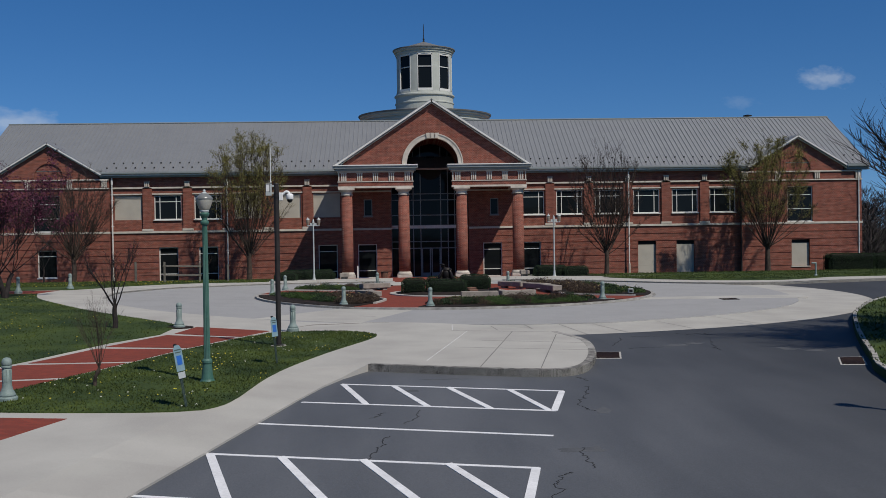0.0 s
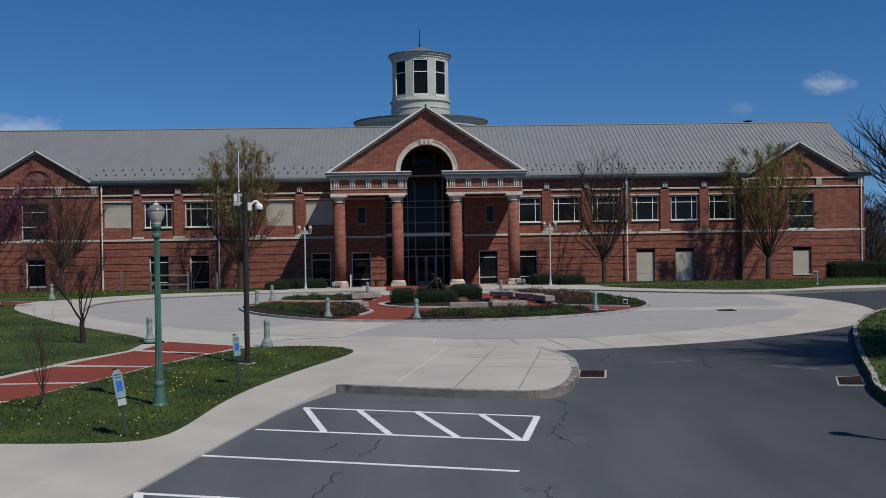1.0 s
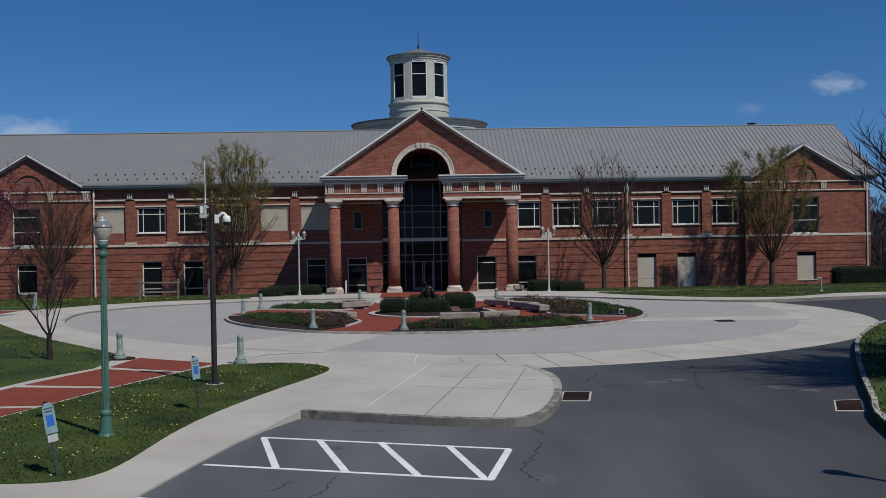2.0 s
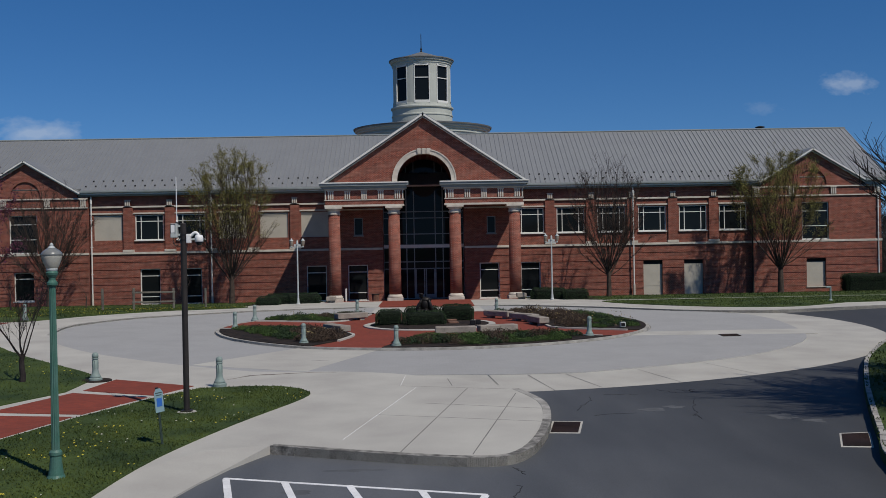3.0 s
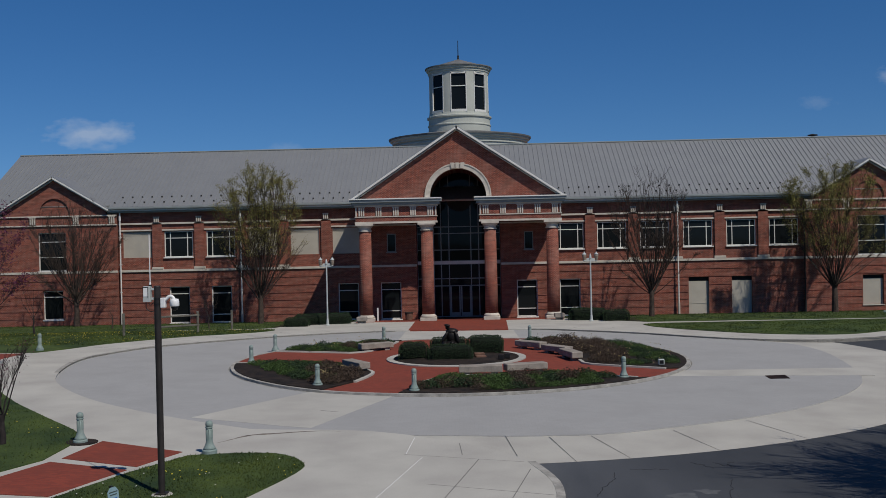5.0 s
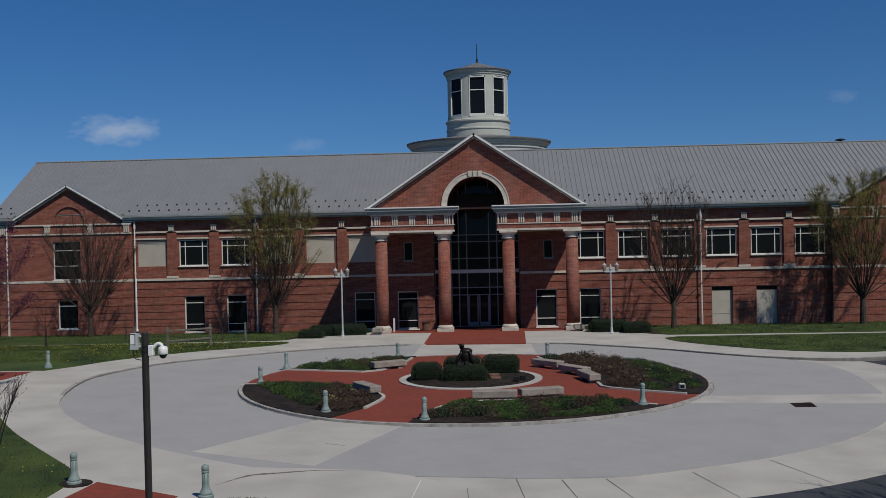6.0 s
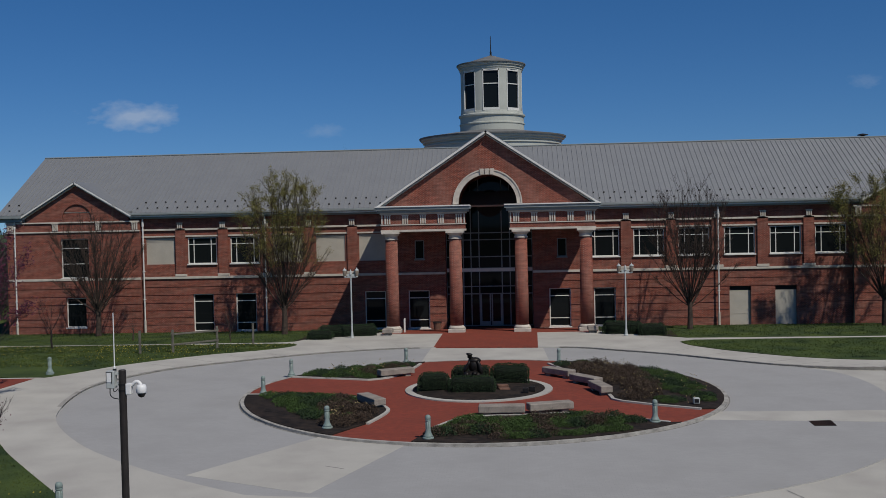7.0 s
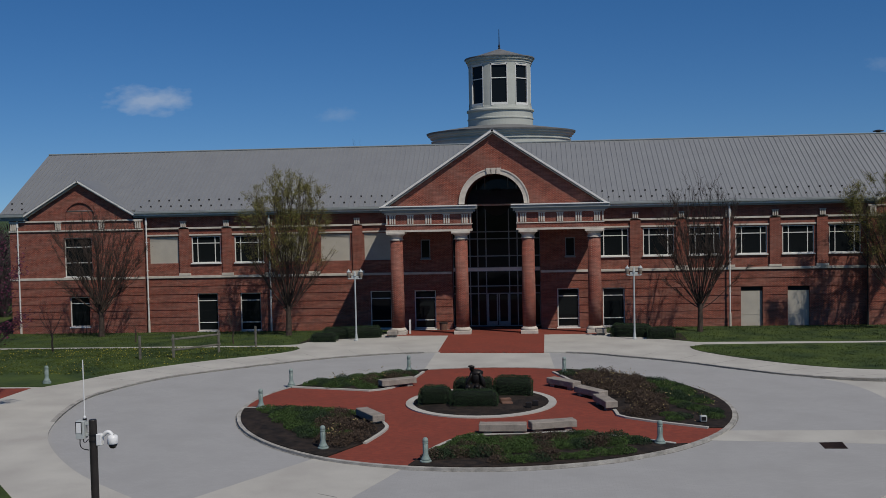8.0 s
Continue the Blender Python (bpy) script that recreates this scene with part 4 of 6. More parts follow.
# cracks in the asphalt
M_CRACK = material("crack_tar_and_pit_shade", (0.021, 0.021, 0.023), 0.9, vary=0.2)
rnd = random.Random(5)
def crack(a, b, wander=0.03, w=0.013):
    n = 26
    pts, ox, oy = [], 0.0, 0.0
    for k in range(n + 1):
        u = k / n
        ox, oy = ox * 0.85 + rnd.gauss(0, wander), oy * 0.85 + rnd.gauss(0, wander * 0.7)
        pts.append((a[0] + (b[0] - a[0]) * u + ox, a[1] + (b[1] - a[1]) * u + oy))
    bm = bmesh.new()
    for q in ribbon(pts, -w * rnd.uniform(0.3, 0.7), w * 0.5):
        plate(q, ROAD + 0.0035, 0.006, bm)
    tagged(part("asphalt_crack", bm, M_CRACK), "thin dark wandering crack in the asphalt", "crack", kind="structure")
for a, b in (((1.5, -57.7), (1.62, -58.4)), ((1.45, -59.2), (1.13, -60.44)), ((1.13, -60.44), (0.88, -61.66)), ((0.88, -61.66), (1.04, -62.3)), ((0.2, -65.5), (0.08, -66.9)), ((-0.26, -67.07), (-0.55, -67.7)), ((-0.55, -67.7), (-0.9, -68.9)),
             ((-2.29, -61.7), (-2.53, -63.2)), ((-2.9, -64.2), (-3.1, -66.0)), ((-3.3, -62.5), (-2.9, -61.95)),
             ((7.15, -50.1), (6.55, -52.4)), ((6.55, -52.4), (6.5, -53.1)), ((7.7, -48.25), (7.42, -48.7)), ((7.1, -48.3), (7.62, -48.8)), ((4.42, -49.2), (3.8, -51.5)), ((4.04, -52.25), (5.06, -51.95)), ((4.95, -48.9), (5.85, -49.03)), ((6.6, -48.2), (7.0, -49.0))):
    crack(a, b)

# pale scuffed repair spots
M_SCUFF = material("scuffed_asphalt", (0.100, 0.104, 0.110), 0.9, vary=0.2, scale=2.5, fine=40, bump=0.3, tint=(0.068, 0.072, 0.078))
def scuff(x, y, rx, ry, seed):
    pts = []
    for k in range(18):
        a = 6.2832 * k / 18
        w = 0.75 + 0.6 * noise.noise(Vector((math.cos(a) * 1.3 + seed, math.sin(a) * 1.3, seed * 0.7)))
        pts.append((x + rx * w * math.cos(a), y + ry * w * math.sin(a)))
    tagged(part("asphalt_scuff", plate(pts, ROAD + 0.002, 0.01), M_SCUFF), "pale scuffed spot in the worn asphalt", "stain", kind="structure")
for k, (x, y, rx, ry) in enumerate(((5.7, -51.6, 0.5, 0.3), (6.3, -51.2, 0.35, 0.3), (8.6, -53.0, 0.5, 0.5), (9.1, -53.6, 0.3, 0.3), (-1.6, -57.7, 0.7, 0.14), (-2.6, -59.3, 0.4, 0.2), (0.2, -65.6, 0.5, 0.2), (1.2, -62.2, 0.25, 0.35))):
    scuff(x, y, rx, ry, k * 2.7)

def grate(name, corners, z, label, rim=True):
    """An iron gully grate: frame and bars, set in a pale collar."""
    g = thing(name, label, "drain")
    a, b, c, d = [Vector(p) for p in corners]
    cen = (a + b + c + d) / 4
    if rim:
        part("collar", plate([tuple(cen + (p - cen) * 1.16) for p in (a, b, c, d)], z + 0.004, 0.1), M_CONC, g)
    # flat sheet under the bars; its dark colour stands for the shaded pit
    part("pit", plate([tuple(p) for p in (a, b, c, d)], z + 0.008, 0.1), M_CRACK, g)
    n = 12
    for k in range(n):
        u, v = (k + 0.2) / n, (k + 0.75) / n
        part("grate_bar", plate([tuple(a.lerp(d, u)), tuple(b.lerp(c, u)), tuple(b.lerp(c, v)), tuple(a.lerp(d, v))], z + 0.016, 0.02), M_IRON, g)
    return g
grate("gully_grate", [(2.92, -53.0), (3.55, -53.1), (3.28, -54.4), (2.66, -54.3)], ROAD, "rusty iron gully grate in a pale collar beside the apron kerb")
grate("gully_grate", [(9.0, -55.25), (9.62, -55.2), (9.05, -56.6), (8.5, -56.5)], ROAD, "rusty iron gully grate in a pale collar beside the granite kerb")
grate("gully_grate", [(12.9, -33.2), (13.75, -33.1), (13.65, -34.1), (12.85, -34.1)], RING, "dark iron gully grate flush in the ring drive", False)

# ---------------- planted island ----------------
IX, IY, IR = 0.33, -26.60, 10.76
def oval(r, a0, a1, n):
    """The island is a little shorter than wide."""
    return [(x, IY + (y - IY) * 0.985) for x, y in arc(IX, IY, r, a0, a1, n)]
ik = thing("kerb_island", "round pale concrete kerb of the planted island", "kerb", kind="structure")
rim = oval(IR, 0, 360, 72)[:-1]
for q in ribbon(rim, 0.0, 0.17, True):
    part("kerb_stone", plate(q, WALKZ + 0.02, 0.3), M_KERB, ik)
setting("pavement_island", plate(oval(IR - 0.16, 0, 360, 72)[:-1], WALKZ, 0.25), M_PAVER, "red brick paving of the round island", "pavement")

def rim_arc(a0, a1, n=16, r=IR - 0.17):
    return oval(r, a0, a1, n)
BEDS = {
    "nw": (spline([(-9.3, -22.3), (-7.2, -22.6), (-5.4, -22.9)], 3) + spline([(-5.4, -22.9), (-4.5, -22.2), (-3.8, -20.4), (-3.35, -17.5)], 3)[1:], rim_arc(109, 154)),
    "sw": (spline([(-3.95, -33.6), (-3.5, -31.6), (-3.6, -30.4), (-4.6, -28.6), (-5.7, -27.7), (-8.0, -27.4), (-10.2, -27.6)], 3), rim_arc(184.5, 240)),
    "s": (spline([(7.6, -33.8), (6.4, -33.1), (4.2, -31.9), (2.2, -32.2), (0.5, -32.4), (-0.4, -32.9), (-1.3, -34.8)], 3), rim_arc(-102, -43)),
    "e": (spline([(3.7, -17.9), (4.5, -20.5), (5.2, -23.2), (6.0, -27.6), (6.35, -29.2), (9.3, -31.1)], 3), rim_arc(-25.5, 68)),
}
beds = {}
for key, (edge, back) in BEDS.items():
    beds[key] = edge + back
    b = thing("planting_bed", "planting bed of dark mulch with pale concrete edging", "flower bed", kind="structure")
    part("mulch", plate(edge + back, WALKZ + 0.05, 0.1), M_MULCH, b)
    for q in ribbon(edge, -0.13, 0.02):
        part("edging", plate(q, WALKZ + 0.07, 0.15), M_CONC, b)
CX, CY = 0.16, -25.78
cb = thing("planting_bed", "round mulch bed with a wide pale concrete rim", "flower bed", kind="structure")
for q in ribbon(arc(CX, CY, 3.40, 0, 360, 48)[:-1], 0.0, 0.4, True):
    part("edging", plate(q, WALKZ + 0.05, 0.15), M_CONC, cb)
part("mulch", lathe([(3.05, 0.05), (3.05, 0.12), (2.0, 0.2), (0.5, 0.22)], 40, (CX, CY, 0.0)), M_MULCH, cb)

gut = thing("gutter_dirt", "dark dirt line in the gutter of the island kerb", "dirt", kind="structure")
bm = bmesh.new()
for k, q in enumerate(ribbon(oval(IR + 0.02, 0, 360, 144)[:-1], -0.05, 0.0, True)):
    c = sum((Vector(p) for p in q), Vector((0, 0))) / 4
    d = (c - Vector((IX, IY))).normalized() * 0.05 * noise.noise(Vector((k * 0.35, 0, 0)))
    plate([tuple(Vector(p) + (d if j in (0, 1) else d * 0)) for j, p in enumerate(q)], RING + 0.004, 0.01, bm)
part("dirt", bm, M_KERBD, gut)
# washed-in dirt where the apron meets the pavers
bm = bmesh.new()
edge = spline([(-6.5, -45.75), (-6.28, -45.4), (-6.0, -44.9), (-5.7, -44.55), (-5.07, -44.3), (-4.4, -44.1), (-3.75, -44.0), (-3.1, -44.1)], 6)
wid = [0.006 + 0.085 * math.sin(math.pi * k / (len(edge) - 1)) ** 2 * (0.8 + 1.2 * noise.noise(Vector((k * 0.6, 3, 0)))) for k in range(len(edge))]
for k in range(len(edge) - 1):
    n = Vector((-(edge[k + 1][1] - edge[k][1]), edge[k + 1][0] - edge[k][0])).normalized()
    a, b = Vector(edge[k]), Vector(edge[k + 1])
    plate([tuple(a - n * wid[k]), tuple(b - n * wid[k + 1]), tuple(b + n * wid[k + 1]), tuple(a + n * wid[k])], WALKZ + 0.004, 0.2, bm)
part("dirt", bm, M_SILT, gut)

# ---------------- plants ----------------
M_LEAF = material("box_leaf", (0.024, 0.046, 0.019), 0.9, vary=0.2, scale=4, fine=30, bump=0.0, island=0.35)
M_LEAFG = material("ground_cover_leaf", (0.050, 0.090, 0.022), 0.9, vary=0.25, scale=3, fine=30, bump=0.0, island=0.45)
M_LEAFB = material("russet_leaf", (0.074, 0.050, 0.034), 0.8, vary=0.3, scale=3, fine=30, bump=0.0, island=0.6)
M_LEAFY = material("spring_leaf", (0.205, 0.185, 0.045), 0.7, vary=0.25, scale=2, fine=20, bump=0.0, island=0.6)
M_BLOOM = material("redbud_bloom", (0.105, 0.024, 0.052), 0.8, vary=0.25, scale=3, fine=20, bump=0.0, island=0.5)
M_STRAW = material("dry_flower", (0.336, 0.264, 0.128), 0.8, vary=0.2, bump=0.0, island=0.4)
M_BARK = material("grey_brown_bark", (0.068, 0.049, 0.038), 0.9, vary=0.25, scale=6, fine=60, bump=0.5, dist=0.01)
M_BARKD = material("dark_bark", (0.028, 0.022, 0.021), 0.9, vary=0.25, scale=6, fine=60, bump=0.5, dist=0.01)
M_HEART = material("hedge_heart_shade", (0.006, 0.011, 0.005), 0.95, vary=0.3)

def mesh_part(name, verts, faces, mat, parent=None, label=""):
    me = bpy.data.meshes.new(name)
    me.from_pydata(verts, [], faces)
    me.materials.append(mat)
    ob = new(name, me)
    if parent:
        ob.parent = parent
    if label:
        tagged(ob, label)
    return ob

def leaf_quads(points, size, rng, verts, faces, long=1.5):
    for p in points:
        d = Vector((rng.gauss(0, 1), rng.gauss(0, 1), rng.gauss(0, 0.8))).normalized()
        e = d.cross(Vector((rng.gauss(0, 1), rng.gauss(0, 1), rng.gauss(0, 1)))).normalized()
        s = size * rng.uniform(0.6, 1.4)
        n = len(verts)
        p = Vector(p)
        verts += [tuple(p - d * s * long * 0.5), tuple(p + e * s * 0.4), tuple(p + d * s * long * 0.5), tuple(p - e * s * 0.4)]
        faces.append((n, n + 1, n + 2, n + 3))

def hedge(name, label, x0, x1, y0, y1, z0, z1, seed, density=800, turn=0.0):
    """A clipped hedge: a heart coloured near-black as inner shade, and a skin of small leaves."""
    rng = random.Random(seed)
    cx, cy = (x0 + x1) / 2, (y0 + y1) / 2
    h = thing(name, label, "hedge", (cx, cy, z0))
    h.rotation_euler.z = radians(turn)
    w, d, t = (x1 - x0) / 2, (y1 - y0) / 2, z1 - z0
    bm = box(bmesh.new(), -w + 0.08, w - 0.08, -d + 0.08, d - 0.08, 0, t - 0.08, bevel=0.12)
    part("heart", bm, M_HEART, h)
    pts = []
    area = 4 * w * d + 4 * (w + d) * t
    for _ in range(int(area * density)):
        u = rng.random() * area
        if u < 4 * w * d:
            p = [rng.uniform(-w, w), rng.uniform(-d, d), t]
        elif u < 4 * w * d + 4 * w * t:
            p = [rng.uniform(-w, w), rng.choice((-d, d)), rng.uniform(0, t)]
        else:
            p = [rng.choice((-w, w)), rng.uniform(-d, d), rng.uniform(0, t)]
        # round the shoulders, and let the skin wave
        for k, lim in ((0, w), (1, d)):
            over = abs(p[k]) - (lim - 0.3)
            if over > 0 and p[2] > t - 0.3:
                p[2] -= over * over * 2.2
        wob = noise.noise(Vector((p[0] + cx, p[1] + cy, p[2])) * 2.2) * 0.09
        p = [c * (1 + wob * 0.6) for c in p]
        pts.append([c + rng.gauss(0, 0.016) for c in p])
    v, f = [], []
    leaf_quads(pts, 0.034, rng, v, f)
    mesh_part("leaves", v, f, M_LEAF, h)
    return h

def shrub_mesh(name, r, h, n, size, mat, seed, extra=None):
    rng = random.Random(seed)
    pts = []
    for _ in range(n):
        a, u = rng.uniform(0, 2 * math.pi), math.sqrt(rng.random())
        z = h * (1 - 0.6 * u * u) * rng.uniform(0.25, 1.0) * rng.uniform(0.8, 1.15)
        pts.append((r * u * math.cos(a), r * u * math.sin(a), z))
    v, f = [], []
    leaf_quads(pts, size, rng, v, f)
    me = bpy.data.meshes.new(name)
    me.from_pydata(v, [], f)
    me.materials.append(mat)
    return me

def inside(p, poly):
    hit = False
    for (x0, y0), (x1, y1) in zip(poly, poly[1:] + poly[:1]):
        if (y0 > p[1]) != (y1 > p[1]) and p[0] < (x1 - x0) * (p[1] - y0) / (y1 - y0) + x0:
            hit = not hit
    return hit

def edge_gap(p, poly):
    best = 9
    for a, b in zip(poly, poly[1:] + poly[:1]):
        a, b, q = Vector(a), Vector(b), Vector(p)
        u = max(0, min(1, (q - a).dot(b - a) / max((b - a).length_squared, 1e-9)))
        best = min(best, (q - a.lerp(b, u)).length)
    return best

KINDS = {
    "green": [shrub_mesh("leaves", 0.46, 0.2, 900, 0.034, M_LEAFG, s) for s in (1, 2, 3)],
    "russet": [shrub_mesh("leaves", 0.44, 0.36, 760, 0.036, M_LEAFB, s) for s in (4, 5, 6)],
    "dark": [shrub_mesh("leaves", 0.45, 0.27, 850, 0.036, M_LEAF, s) for s in (7, 8)],
    "straw": [shrub_mesh("leaves", 0.3, 0.4, 60, 0.06, M_STRAW, s) for s in (9, 10)],
}
LABELS = {"green": "low spreading green ground cover on dark mulch", "russet": "rounded russet-brown twiggy shrub on dark mulch", "dark": "small dark green shrub on mulch", "straw": "tuft of pale dry flower heads"}
rng = random.Random(11)
straw = ([], [])
BENCHES = [(-4.15, -21.75), (-4.3, -29.6), (1.28, -31.95), (3.22, -31.45), (4.0, -22.3), (5.15, -24.7), (5.62, -26.9)]
def plant_bed(poly, chooser, gap, count):
    placed = []
    tries = 0
    xs, ys = [p[0] for p in poly], [p[1] for p in poly]
    while len(placed) < count and tries < 4000:
        tries += 1
        p = (rng.uniform(min(xs), max(xs)), rng.uniform(min(ys), max(ys)))
        if not inside(p, poly) or edge_gap(p, poly) < 0.36 or any(math.dist(p, q) < 1.3 for q in BENCHES) or any(math.dist(p, q) < gap for q in placed):
            continue
        kind = chooser(p)
        if not kind:
            continue
        placed.append(p)
        if kind == "straw":
            leaf_quads([(p[0] + rng.gauss(0, 0.16), p[1] + rng.gauss(0, 0.16), WALKZ + fall(p[1], p[0]) + rng.uniform(0.2, 0.5)) for _ in range(9)], 0.05, rng, *straw)
            continue
        root = new("shrub", rng.choice(KINDS[kind]))
        root.location = (p[0], p[1], WALKZ + 0.045 + fall(p[1], p[0]))
        root.rotation_euler.z = rng.uniform(0, 6.28)
        s = rng.uniform(0.8, 1.25)
        root.scale = (s, s, s * rng.uniform(0.8, 1.2))
        tagged(root, LABELS[kind], "shrub", "plants of the island beds")
plant_bed(beds["s"], lambda p: rng.choice(("green", "green", "green", "dark", "green", "russet")) if edge_gap(p, rim_arc(-102, -43)) > 0.5 else None, 0.38, 130)
plant_bed(beds["sw"], lambda p: (rng.choice(("green", "green", "dark")) if p[0] < -6.0 else rng.choice(("russet", "russet", "straw", "green"))) if p[1] > -34.8 and edge_gap(p, rim_arc(184.5, 240)) > 0.6 else None, 0.40, 95)
plant_bed(beds["nw"], lambda p: rng.choice(("green", "russet", "dark", "green", "straw")), 0.40, 80)
plant_bed(beds["e"], lambda p: rng.choice(("russet", "russet", "russet", "straw")) if p[0] < 8.1 and p[1] < -19 else (rng.choice(("green", "dark", "green", "straw")) if edge_gap(p, rim_arc(-25.5, 68)) > 0.6 else None), 0.44, 110)

tagged(mesh_part("dry_flowers", straw[0], straw[1], M_STRAW), "pale dry flower heads among the shrubs", "flowers", kind="stuff")
hedge("hedge", "clipped dark green box hedge in the round bed", -2.55, -1.2, -26.85, -25.75, 0.13, 0.93, 1)
hedge("hedge", "clipped dark green box hedge in front of the statue", -1.08, 0.95, -27.45, -26.55, 0.1, 0.86, 2)
hedge("hedge", "clipped dark green box hedge in the round bed", 0.75, 2.5, -25.0, -23.7, 0.13, 0.98, 3)
hedge("hedge", "low clipped box hedge behind the statue", -1.15, 0.7, -24.75, -23.8, 0.13, 0.93, 4)
hedge("hedge", "low dark clipped hedge beside the portico", -11.9, -7.9, -2.6, -1.2, -0.15, 0.66, 5, turn=14)
hedge("hedge", "low dark clipped hedge beside the lamp post", -12.3, -10.6, -4.5, -3.4, -0.1, 0.56, 6)
hedge("hedge", "low dark clipped hedge beside the portico", 8.0, 10.6, -3.3, -1.9, -0.15, 0.74, 7, turn=-12)
hedge("hedge", "low dark clipped hedge beside the lamp post", 10.2, 12.0, -4.6, -3.5, -0.1, 0.7, 8)
hedge("hedge", "tall clipped dark hedge at the building corner", 33.8, 37.6, 1.4, 3.0, -0.45, 1.2, 9)
hedge("hedge", "tall clipped dark hedge beyond the building corner", 37.8, 40.2, 1.6, 3.2, -0.45, 1.15, 10)
setting("flower_bed_west", plate([(-12.9, -5.5), (-12.5, -4.3), (-7.9, -0.2), (-7.9, 1.2), (-12.8, -1.0)], WALKZ + 0.036, 0.2), M_MULCH, "dark mulch under the clipped hedge", "flower bed")
setting("flower_bed_east", plate([(12.6, -5.7), (11.9, -5.2), (8.0, -0.7), (8.0, 1.0), (12.8, -1.6)], WALKZ + 0.036, 0.2), M_MULCH, "dark mulch under the clipped hedge", "flower bed")

def tree(name, label, x, y, h, radius, fork, trunk_r, seed, bark, leaf=None, leaf_n=0, leaf_from=0.55, leaf_size=0.09, limbs=8, spread=0.62, levels=2, z=None, kids=7, stems=1, leaf_spread=0.12, thick=1.0):
    """A vase-shaped tree: a trunk that forks low into many upright limbs, each with fine branches."""
    rng = random.Random(seed)
    root = thing(name, label, "tree", (x, y, fall(y, x) + 0.08 if z is None else z))
    verts, faces, tips = [], [], []
    tv, tf = [], []
    def tube(pts, r0, r1, sides, V, F):
        base = len(V)
        for k, p in enumerate(pts):
            d = (pts[min(k + 1, len(pts) - 1)] - pts[max(k - 1, 0)]).normalized()
            a = d.orthogonal().normalized()
            b = d.cross(a)
            r = r0 + (r1 - r0) * k / (len(pts) - 1)
            V.extend(tuple(p + (a * math.cos(6.2832 * s / sides) + b * math.sin(6.2832 * s / sides)) * r) for s in range(sides))
        for k in range(len(pts) - 1):
            for s in range(sides):
                F.append((base + k * sides + s, base + k * sides + (s + 1) % sides, base + (k + 1) * sides + (s + 1) % sides, base + (k + 1) * sides + s))
    def grow(p, d, length, r, level):
        n = 5 if level < 1 else 3
        pts = [p]
        bend = 0.10 if level == 0 else 0.16
        for _ in range(n):
            d = (d + Vector((rng.gauss(0, 0.085), rng.gauss(0, 0.085), bend * 0.5 + rng.gauss(0, 0.05)))).normalized()
            p = p + d * length / n
            pts.append(p)
        tube(pts, r, r * (0.35 if level < levels else 0.5), 5 if level < 1 else 3, verts, faces)
        if level >= levels - 1:
            tips.extend(pts[1:])
        if level < levels:
            for k in range(kids + (3 if level == 0 else 0)):
                u = rng.uniform(0.3, 1.0)
                i = min(int(u * n), n - 1)
                q = pts[i].lerp(pts[i + 1], u * n - i)
                away = Vector((rng.gauss(0, 1), rng.gauss(0, 1), rng.gauss(0.2, 0.4))).normalized()
                grow(q, (d + away * (0.45 + 0.1 * level)).normalized(), length * rng.uniform(0.3, 0.5) * (1.15 - 0.4 * u), r * (0.42 if level else 0.34), level + 1)
    top = h - fork
    for st in range(stems):
        off = Vector((rng.gauss(0, 0.12), rng.gauss(0, 0.12), 0)) if stems > 1 else Vector((0, 0, 0))
        lean = Vector((rng.gauss(0, 0.35), rng.gauss(0, 0.35), 0)) if stems > 1 else Vector((rng.gauss(0, 0.04), rng.gauss(0, 0.04), 0))
        tp = [off + lean * (k / 4) * fork + Vector((rng.gauss(0, 0.02), rng.gauss(0, 0.02), fork * k / 4)) for k in range(5)]
        tp[0].z = -0.25
        tube(tp, trunk_r / math.sqrt(stems) * 1.15, trunk_r / math.sqrt(stems) * 0.85, 10, tv, tf)
        for k in range(max(2, limbs // stems)):
            a = 6.2832 * (k + rng.uniform(-0.3, 0.3)) / max(2, limbs // stems)
            s = spread * math.sqrt(rng.uniform(0.02, 1.2))
            d = Vector((math.cos(a) * s, math.sin(a) * s, 1.0)).normalized()
            grow(tp[-1] + Vector((0, 0, rng.uniform(-0.22, 0.04) * fork)), d, top * rng.uniform(0.6, 0.95) * (1.05 - 0.12 * s / spread), thick * trunk_r * rng.uniform(0.15, 0.30) / math.sqrt(stems), 0)
    arr = np.array(verts)
    r_now = np.percentile(np.hypot(arr[:, 0], arr[:, 1]), 97)
    z_now = np.percentile(arr[:, 2], 99.7)
    def fit_to(vs):
        a = np.array(vs, float)
        lift = np.clip(a[:, 2] - fork * 0.8, 0, None)
        k = np.clip(lift / (0.25 * h), 0, 1)
        a[:, :2] *= (1 + (radius / r_now - 1) * k)[:, None]
        a[:, 2] = np.where(a[:, 2] > fork, fork + (a[:, 2] - fork) * (h - fork) / (z_now - fork), a[:, 2])
        return a
    mesh_part("trunk", tv, tf, bark, root)
    mesh_part("crown", fit_to(verts).tolist(), faces, bark, root)
    if leaf:
        tips2 = fit_to([tuple(t) for t in tips])
        tips2 = tips2[tips2[:, 2] > h * leaf_from]
        order = [int(v) for v in np.random.RandomState(seed).choice(len(tips2), min(leaf_n, 4 * len(tips2)))]
        pts = [tips2[i] + np.array([rng.gauss(0, leaf_spread), rng.gauss(0, leaf_spread), rng.gauss(0, leaf_spread)]) for i in order if rng.random() < (tips2[i][2] / h) ** 2]
        v, f = [], []
        leaf_quads(pts, leaf_size, rng, v, f)
        mesh_part("leaves", v, f, leaf, root)
    return root

